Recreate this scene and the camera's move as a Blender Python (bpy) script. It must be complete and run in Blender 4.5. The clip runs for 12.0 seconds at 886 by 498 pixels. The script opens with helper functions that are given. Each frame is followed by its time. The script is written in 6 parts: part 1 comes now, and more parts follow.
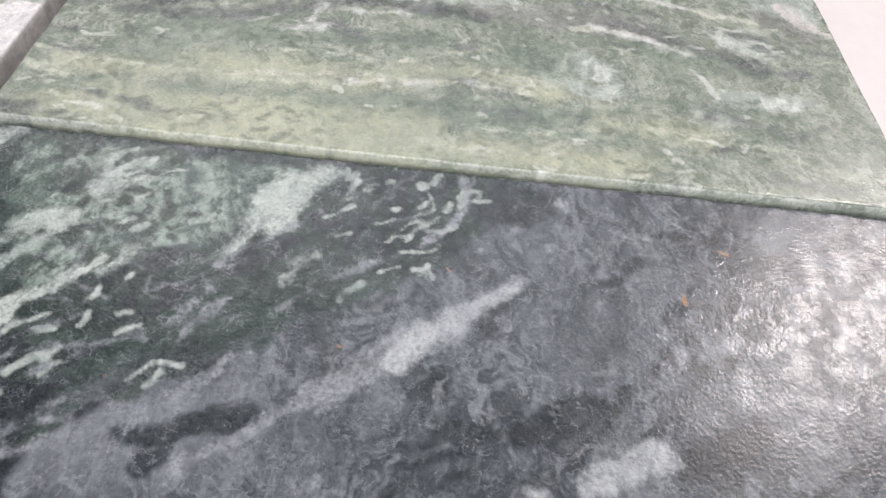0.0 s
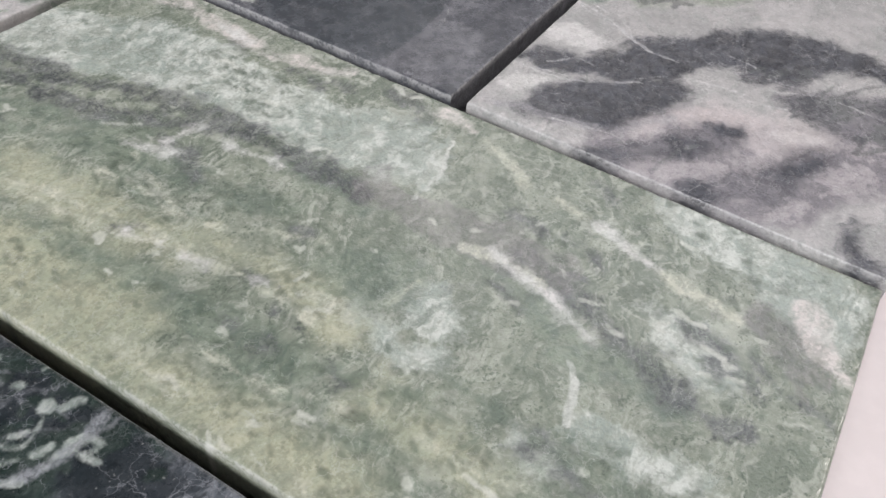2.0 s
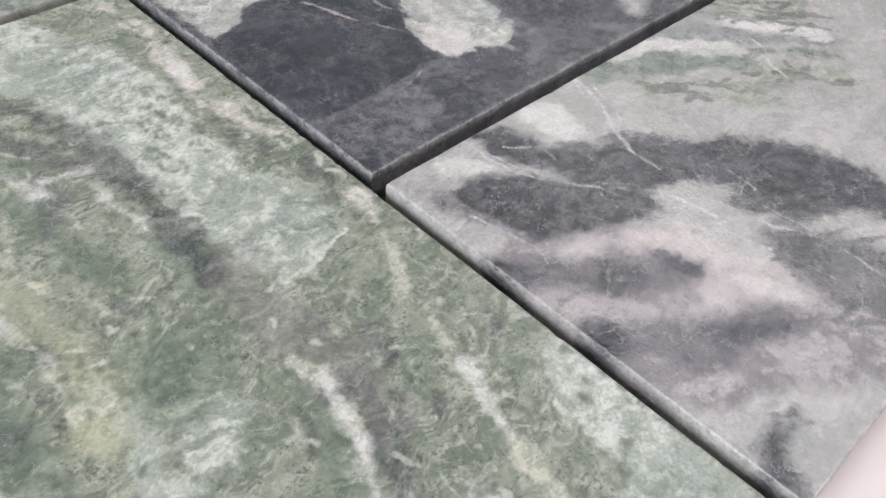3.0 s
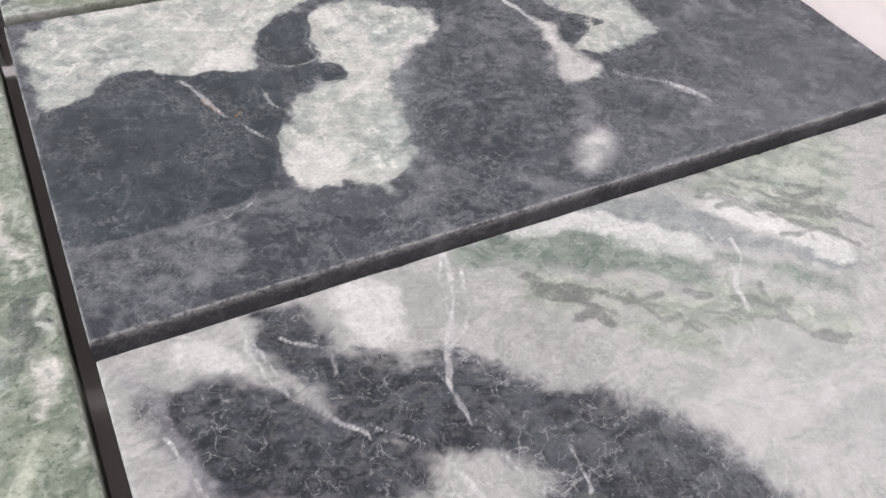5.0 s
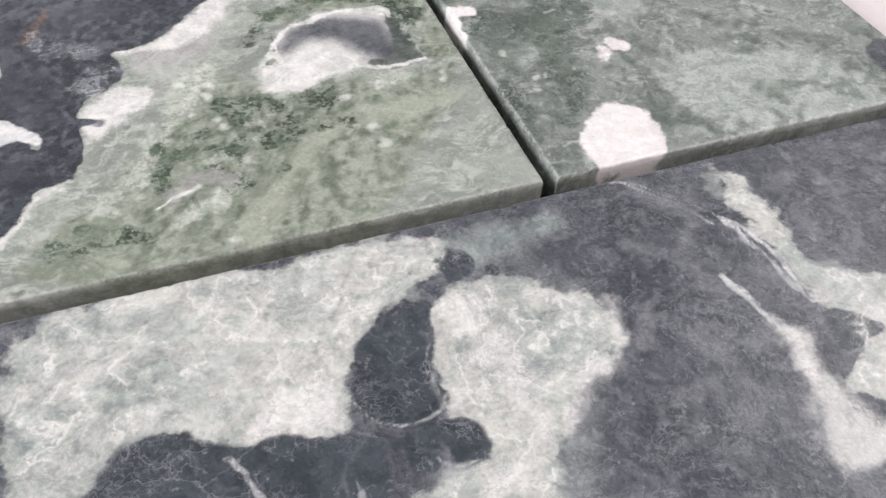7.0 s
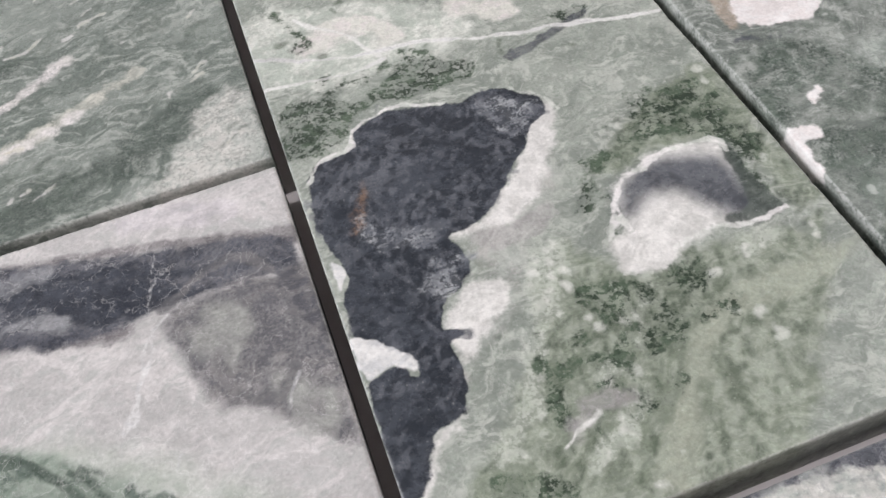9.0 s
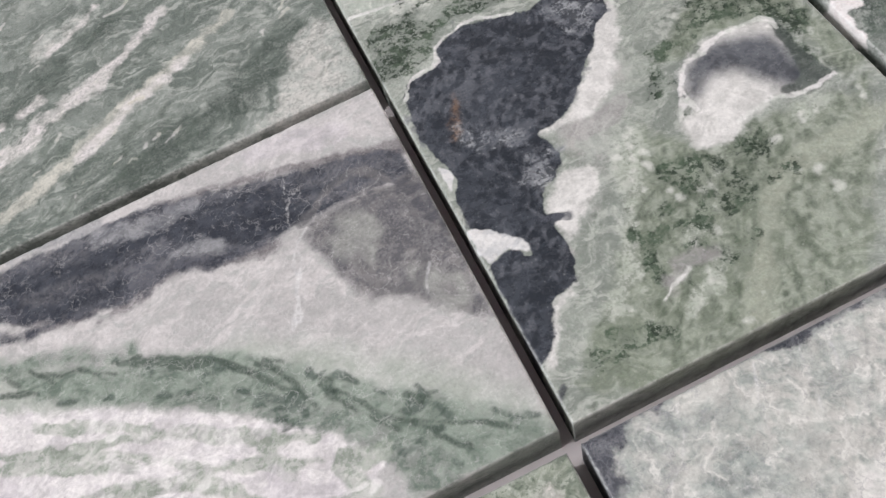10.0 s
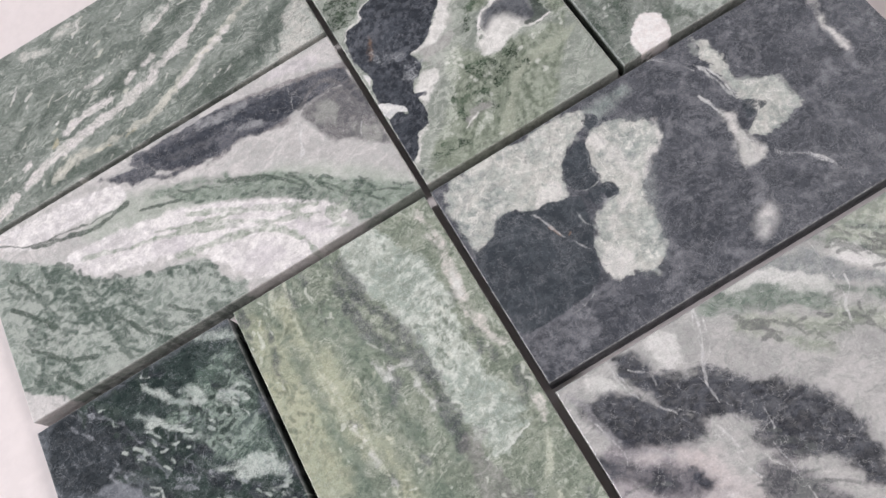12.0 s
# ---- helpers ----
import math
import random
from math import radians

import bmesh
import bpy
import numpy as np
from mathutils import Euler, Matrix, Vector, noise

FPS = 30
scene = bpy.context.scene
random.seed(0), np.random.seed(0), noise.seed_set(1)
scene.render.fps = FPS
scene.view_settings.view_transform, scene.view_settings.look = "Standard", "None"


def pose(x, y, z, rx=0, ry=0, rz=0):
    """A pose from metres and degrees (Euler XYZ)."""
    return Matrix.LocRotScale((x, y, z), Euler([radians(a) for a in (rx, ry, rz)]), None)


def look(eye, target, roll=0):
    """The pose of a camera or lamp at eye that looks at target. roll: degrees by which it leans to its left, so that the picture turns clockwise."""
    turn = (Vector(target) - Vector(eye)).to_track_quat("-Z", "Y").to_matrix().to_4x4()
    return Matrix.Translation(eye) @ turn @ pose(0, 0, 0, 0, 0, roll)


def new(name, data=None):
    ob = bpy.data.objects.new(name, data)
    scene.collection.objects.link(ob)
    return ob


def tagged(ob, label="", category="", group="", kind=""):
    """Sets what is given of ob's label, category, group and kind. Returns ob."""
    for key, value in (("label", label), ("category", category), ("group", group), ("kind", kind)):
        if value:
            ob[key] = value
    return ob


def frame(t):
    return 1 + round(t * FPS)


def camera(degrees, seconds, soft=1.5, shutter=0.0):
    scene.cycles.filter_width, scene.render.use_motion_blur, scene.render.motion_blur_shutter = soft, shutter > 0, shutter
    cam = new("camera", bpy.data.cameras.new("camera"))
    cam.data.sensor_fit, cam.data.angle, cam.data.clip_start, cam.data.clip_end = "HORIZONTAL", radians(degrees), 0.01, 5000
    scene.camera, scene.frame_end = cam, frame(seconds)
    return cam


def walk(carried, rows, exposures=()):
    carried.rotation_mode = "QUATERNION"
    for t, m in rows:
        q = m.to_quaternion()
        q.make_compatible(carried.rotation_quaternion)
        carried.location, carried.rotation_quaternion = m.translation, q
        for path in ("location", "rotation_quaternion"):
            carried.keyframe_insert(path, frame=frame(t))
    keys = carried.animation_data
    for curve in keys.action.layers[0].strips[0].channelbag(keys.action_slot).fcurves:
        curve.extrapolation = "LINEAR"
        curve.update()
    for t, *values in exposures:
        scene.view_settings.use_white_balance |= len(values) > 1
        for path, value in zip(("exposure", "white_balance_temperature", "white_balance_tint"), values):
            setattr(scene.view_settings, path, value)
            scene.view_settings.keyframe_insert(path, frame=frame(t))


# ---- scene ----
cam = camera(56.23, 12.0)
PATH = [
    (0, (-0.17729, -0.07161, 0.09334), (-0.07195, -0.07567, -0.01338), 7.59),
    (0.5, (-0.16025, -0.09039, 0.09064), (-0.05482, -0.08219, -0.01574), 7.64),
    (1, (-0.14221, -0.10737, 0.08980), (-0.03812, -0.08629, -0.01613), 7.60),
    (1.5, (-0.12619, -0.12087, 0.09418), (-0.02573, -0.08647, -0.01177), 7.26),
    (2, (-0.10904, -0.13219, 0.09399), (-0.01342, -0.08502, -0.01152), 7.12),
    (2.5, (-0.08801, -0.14309, 0.09528), (0.00070, -0.08425, -0.01041), 6.87),
    (3, (-0.06657, -0.15039, 0.09533), (0.01354, -0.08140, -0.01108), 6.65),
    (3.5, (-0.04277, -0.15451, 0.09740), (0.02864, -0.07869, -0.01055), 7.70),
    (5.5, (0.01360, -0.13638, 0.09301), (0.06489, -0.04691, -0.01592), 6.70),
    (6, (0.01983, -0.11539, 0.09130), (0.06828, -0.02547, -0.01854), 7.18),
    (6.5, (0.02678, -0.09294, 0.09052), (0.07192, -0.00174, -0.01968), 6.81),
    (8.5, (0.01919, -0.03183, 0.10210), (0.04328, 0.05975, -0.01422), -4.87),
    (9, (0.00251, -0.02584, 0.10990), (0.02220, 0.06235, -0.00983), -9.16),
    (9.5, (-0.00624, -0.02722, 0.11568), (0.00733, 0.05571, -0.00857), -14.93),
    (10, (-0.01154, -0.03151, 0.12833), (-0.00281, 0.04364, -0.00119), -20.43),
    (10.5, (-0.00862, -0.04406, 0.14308), (-0.00429, 0.02080, 0.00790), -25.63),
    (11, (-0.00289, -0.06100, 0.17973), (-0.00337, -0.00191, 0.04186), -31.62),
    (11.5, (-0.00465, -0.09460, 0.22164), (-0.00478, -0.03558, 0.08374), -31.87),
    (12, (-0.00506, -0.12757, 0.25336), (-0.00526, -0.06761, 0.11587), -31.45),
]
walk(cam, [(t, look(eye, target, roll)) for t, eye, target, roll in PATH],
     [(0.0, 0.04), (1.0, -0.06), (2.3, -0.23), (3.5, 0.02), (5.5, 0.07), (6.5, 0.14), (8.5, -0.04), (10.5, -0.16), (12.0, -0.13)])

# ---- world and light ----
world = bpy.data.worlds.new("world")
scene.world = world
world.use_nodes = True
wn = world.node_tree
sky = wn.nodes.new("ShaderNodeTexSky")
sky.sky_type = "NISHITA"
sky.sun_disc = False
sky.sun_elevation = radians(38)
sky.sun_rotation = radians(60)
wn.links.new(sky.outputs[0], wn.nodes["Background"].inputs[0])
wn.nodes["Background"].inputs[1].default_value = 0.1


def window_light(name, y0, y1, z0, z1, watts, color, x=2.02, turn=90):
    """An area lamp for light through an opening of the east or west wall."""
    lamp = bpy.data.lights.new(name, "AREA")
    lamp.shape, lamp.size, lamp.size_y, lamp.energy, lamp.color = "RECTANGLE", z1 - z0, y1 - y0, watts, color
    ob = new(name, lamp)
    ob.matrix_world = Matrix.Translation((x, (y0 + y1) / 2, (z0 + z1) / 2)) @ pose(0, 0, 0, 0, turn, 0)
    return ob


# The west opening is unseen, added to light west faces and joint floors.
WEST_FILL = (-0.45, 0.5, 1.2, 2.4)
WINDOWS = [(-2.1, -1.45, 1.95, 2.82), (-0.75, 1.3, 1.6, 2.75)]
window_light("window_light", *WINDOWS[0], 72, (1.0, 0.9, 0.88))
window_light("window_light", *WINDOWS[1], 20, (0.97, 0.965, 1.0))
window_light("window_light", *WEST_FILL, 128, (0.97, 0.965, 1.0), -2.42, -90)


# ---- materials ----
def srgb(r, g, b):
    lin = [((v / 255 + 0.055) / 1.055) ** 2.4 for v in (r, g, b)]
    return tuple(v * 0.68 + sum(lin) / 3 * 0.32 for v in lin)


class Nodes:
    """A material's node tree, with short calls for the nodes that it needs."""

    def __init__(self, name):
        self.mat = bpy.data.materials.new(name)
        self.mat.use_nodes = True
        self.tree = self.mat.node_tree
        self.bsdf = self.tree.nodes["Principled BSDF"]

    def put(self, socket, value):
        if isinstance(value, bpy.types.NodeSocket):
            self.tree.links.new(value, socket)
        elif socket.type == "RGBA":
            socket.default_value = (*value, 1) if len(value) == 3 else value
        else:
            socket.default_value = value

    def math(self, op, a, b=0.0, c=0.0):
        n = self.tree.nodes.new("ShaderNodeMath")
        n.operation = op
        for i, v in enumerate((a, b, c)):
            self.put(n.inputs[i], v)
        return n.outputs[0]

    def vec(self, op, a, b=(0, 0, 0), scale=None):
        n = self.tree.nodes.new("ShaderNodeVectorMath")
        n.operation = op
        self.put(n.inputs[0], a)
        if scale is None:
            self.put(n.inputs[1], b)
        else:
            self.put(n.inputs["Scale"], scale)
        return n.outputs[0]

    def mapping(self, v, loc=(0, 0, 0), rz=0.0, scale=(1, 1, 1)):
        n = self.tree.nodes.new("ShaderNodeMapping")
        self.put(n.inputs["Vector"], v)
        n.inputs["Location"].default_value = loc
        n.inputs["Rotation"].default_value = (0, 0, radians(rz))
        n.inputs["Scale"].default_value = scale
        return n.outputs[0]

    def noise(self, v, scale, detail=5.0, rough=0.6, distortion=0.0):
        n = self.tree.nodes.new("ShaderNodeTexNoise")
        self.put(n.inputs["Vector"], v)
        n.inputs["Scale"].default_value = scale
        n.inputs["Detail"].default_value = detail
        n.inputs["Roughness"].default_value = rough
        n.inputs["Distortion"].default_value = distortion
        v = self.vec("ADD", self.vec("SCALE", n.outputs["Color"], scale=2.2), (-0.6, -0.6, -0.6))
        s = self.tree.nodes.new("ShaderNodeSeparateXYZ")
        self.tree.links.new(v, s.inputs[0])
        return v, s.outputs[0], s.outputs[1], s.outputs[2]

    def edges(self, v, scale):
        n = self.tree.nodes.new("ShaderNodeTexVoronoi")
        n.feature = "DISTANCE_TO_EDGE"
        self.put(n.inputs["Vector"], v)
        n.inputs["Scale"].default_value = scale
        return n.outputs["Distance"]

    def ramp(self, v, a, b, lo=0.0, hi=1.0, smooth=True):
        n = self.tree.nodes.new("ShaderNodeMapRange")
        n.interpolation_type = "SMOOTHSTEP" if smooth else "LINEAR"
        for i, x in enumerate((v, a, b, lo, hi)):
            self.put(n.inputs[i], x)
        return n.outputs[0]

    def mix(self, fac, a, b, blend="MIX"):
        n = self.tree.nodes.new("ShaderNodeMix")
        n.data_type, n.blend_type = "RGBA", blend
        self.put(n.inputs[0], fac)
        self.put(n.inputs[6], a)
        self.put(n.inputs[7], b)
        return n.outputs[2]

    def attribute(self, name):
        n = self.tree.nodes.new("ShaderNodeAttribute")
        n.attribute_name = name
        return n.outputs["Fac"]


LAYERS = {}


def stone(name, base, layers, flow=0.0, stretch=3.0, hair=0.0, hair_color=(0.5, 0.5, 0.52), speck=0.0, speck_color=(0.05, 0.07, 0.05), shift=0.0, flow_edges=0.7, crackle=(), lace=0.0, grit=0.45):
    """Banded marble. base: three colours, mixed along the flow. layers: (key, colour, colour, edge in mm, raggedness in mm, strength, patchiness),
    each laid where the tile's field of that name says. hair: fine pale veins. crackle: (key, cells per mm, strength, colour) of a net of healed cracks in a patch. lace: a finer net of veins. grit: how much the fine grain shades. flow_edges: how far ragged edges follow the flow."""
    LAYERS[name] = [layer[0] for layer in layers]
    n = Nodes(name)
    coord = n.tree.nodes.new("ShaderNodeTexCoord")
    p = n.vec("SCALE", coord.outputs["Object"], scale=1000.0)
    p = n.vec("ADD", p, (shift, shift * 0.7, 0))
    wide = n.noise(p, 0.08, 3, 0.5)
    mid = n.noise(p, 0.36, 3.5, 0.55)
    fine = n.noise(p, 1.8, 2.5, 0.55)
    bent = n.vec("ADD", p, n.vec("SCALE", n.vec("SUBTRACT", wide[0], (0.5, 0.5, 0.5)), scale=8.0))
    bent = n.vec("ADD", bent, n.vec("SCALE", n.vec("SUBTRACT", mid[0], (0.5, 0.5, 0.5)), scale=0.5))
    along = n.mapping(bent, rz=-flow, scale=(1 / stretch, 1, 1))
    band = n.noise(along, 0.15, 4, 0.55)
    thin = n.noise(along, 0.75, 3.5, 0.58)

    def blend(a, b, k):
        return n.math("ADD", n.math("MULTIPLY", a, 1 - k), n.math("MULTIPLY", b, k))

    def centred(a, k):
        return n.math("MULTIPLY", n.math("SUBTRACT", a, 0.5), k)

    col = n.mix(n.ramp(blend(band[1], thin[1], 0.35), 0.35, 0.62), base[0], base[1])
    col = n.mix(n.ramp(blend(band[2], thin[2], 0.6), 0.45, 0.75), col, base[2])
    if speck:
        dots = blend(blend(fine[1], thin[3], 0.35), mid[2], 0.3)
        col = n.mix(n.ramp(dots, 0.58, 0.7, 0.0, speck), col, speck_color)
    for i, (key, c1, c2, soft, ragged, strength, patchy) in enumerate(layers):
        a = blend(wide[1 + i % 3], band[1 + (i + 1) % 3], flow_edges)
        b = blend(mid[1 + (i + 1) % 3], thin[1 + (i + 2) % 3], flow_edges * 0.35)
        w = n.math("ADD", centred(a, 2.8), centred(b, 2.0))
        w = n.math("ADD", w, centred(fine[1 + (i + 2) % 3], 0.4))
        v = n.math("MULTIPLY_ADD", w, ragged, n.attribute(key))
        fac = n.ramp(v, -soft * 0.62, soft * 0.62, 0.0, strength)
        if patchy:
            q = blend(blend(thin[1 + i % 3], mid[1 + (i + 2) % 3], 0.45), fine[1 + i % 3], 0.35)
            fac = n.math("MULTIPLY", fac, n.ramp(q, 0.4, 0.56, 1.0 - patchy, 1.0))
        tone = blend(blend(wide[1 + (i + 1) % 3], mid[1 + i % 3], 0.5), thin[1 + (i + 1) % 3], 0.35)
        col = n.mix(fac, col, n.mix(n.ramp(tone, 0.36, 0.64), c1, c2))
    split = n.vec("ADD", bent, n.vec("SCALE", n.vec("SUBTRACT", mid[0], (0.5, 0.5, 0.5)), scale=2.2))
    split = n.vec("ADD", split, n.vec("SCALE", n.vec("SUBTRACT", fine[0], (0.5, 0.5, 0.5)), scale=0.35))
    for key, cells, strength, c in crackle:
        e = n.edges(split, cells)
        line = n.math("ADD", n.ramp(e, 0.0, 0.06, strength * 0.7, 0.0), n.ramp(e, 0.0, 0.3, strength * 0.4, 0.0))
        line = n.math("MULTIPLY", line, n.ramp(n.attribute(key), -0.3, 1.2))
        col = n.mix(n.math("MULTIPLY", line, n.ramp(mid[1], 0.35, 0.6, 0.25, 1.0)), col, c)
    if hair:
        for cells, width, gate in ((0.1, 0.018, wide[2]), (0.27, 0.035, mid[1]), (0.7, 0.09, wide[1]))[:3 if lace else 2]:
            line = n.math("MULTIPLY", n.ramp(n.edges(split, cells), 0.0, width, lace if cells > 0.5 else hair, 0.0), n.ramp(gate, 0.48, 0.66))
            col = n.mix(line, col, hair_color)
    flecks = n.math("MULTIPLY", n.ramp(fine[3], 0.82, 0.97, 0.0, 0.25), n.ramp(mid[2], 0.48, 0.62))
    col = n.mix(flecks, col, (0.62, 0.62, 0.6))
    grain = n.math("ADD", blend(fine[2], mid[3], 0.45), centred(wide[3], 0.3))
    shade = n.ramp(grain, 0.1, 0.9, 1 - 0.36 * grit, 1 + 0.3 * grit, smooth=False)
    tint = n.tree.nodes.new("ShaderNodeCombineColor")
    for i in range(3):
        n.put(tint.inputs[i], shade)
    col = n.mix(1.0, col, tint.outputs[0], "MULTIPLY")
    cut = n.attribute("cut")
    saw = n.noise(p, 3.0, 3, 0.7)
    sawn = n.mix(n.ramp(saw[1], 0.42, 0.62), n.mix(0.12, col, (0.05, 0.05, 0.05)), n.mix(0.08, col, (0.3, 0.3, 0.3)))
    col = n.mix(cut, col, sawn)
    # Pale chipped edges, whose lightening also paints in the bevels' highlights.
    worn_glint = n.math("MULTIPLY", n.attribute("worn_glint"), n.ramp(blend(fine[2], mid[2], 0.5), 0.35, 0.6, 0.1, 0.6))
    col = n.mix(worn_glint, col, n.mix(0.55, col, (0.75, 0.75, 0.73)))
    n.put(n.bsdf.inputs["Base Color"], col)
    rough = n.math("ADD", n.ramp(blend(mid[2], fine[3], 0.35), 0.36, 0.62, 0.2, 0.32), n.math("MULTIPLY", cut, 0.4))
    n.put(n.bsdf.inputs["Roughness"], rough)
    n.bsdf.inputs["IOR"].default_value = 1.46
    bump = n.tree.nodes.new("ShaderNodeBump")
    bump.inputs["Strength"].default_value = 0.6
    bump.inputs["Distance"].default_value = 0.00006
    n.put(bump.inputs["Height"], n.math("ADD", n.math("MULTIPLY", fine[1], 0.6), n.math("MULTIPLY", mid[1], 0.8)))
    n.put(n.bsdf.inputs["Normal"], bump.outputs[0])
    return n.mat


def plaster(name, c, rough=0.6, grain=0.03):
    n = Nodes(name)
    coord = n.tree.nodes.new("ShaderNodeTexCoord")
    a = n.noise(coord.outputs["Object"], 6.0, 5, 0.6)
    b = n.noise(coord.outputs["Object"], 220.0, 3, 0.6)
    v = n.math("ADD", n.math("MULTIPLY", a[1], 0.5), n.math("MULTIPLY", b[1], 0.5))
    n.put(n.bsdf.inputs["Base Color"], n.mix(n.ramp(v, 0.35, 0.65), tuple(x * (1 - grain) for x in c), tuple(min(0.95, x * (1 + grain)) for x in c)))
    n.put(n.bsdf.inputs["Roughness"], n.ramp(b[2], 0.3, 0.7, rough - 0.06, rough + 0.06))
    bump = n.tree.nodes.new("ShaderNodeBump")
    bump.inputs["Strength"].default_value = 0.1
    bump.inputs["Distance"].default_value = 0.0003
    n.put(bump.inputs["Height"], b[3])
    n.put(n.bsdf.inputs["Normal"], bump.outputs[0])
    return n.mat


WHITE, CREAM, PALE = srgb(232, 227, 225), srgb(212, 210, 192), srgb(204, 208, 198)
SLATE, SLATE_2, RUST = srgb(50, 54, 66), srgb(78, 82, 93), srgb(170, 122, 76)
VEIN = ("vein", srgb(216, 215, 213), srgb(180, 180, 182), 0.32, 0.1, 0.8, 0.45)

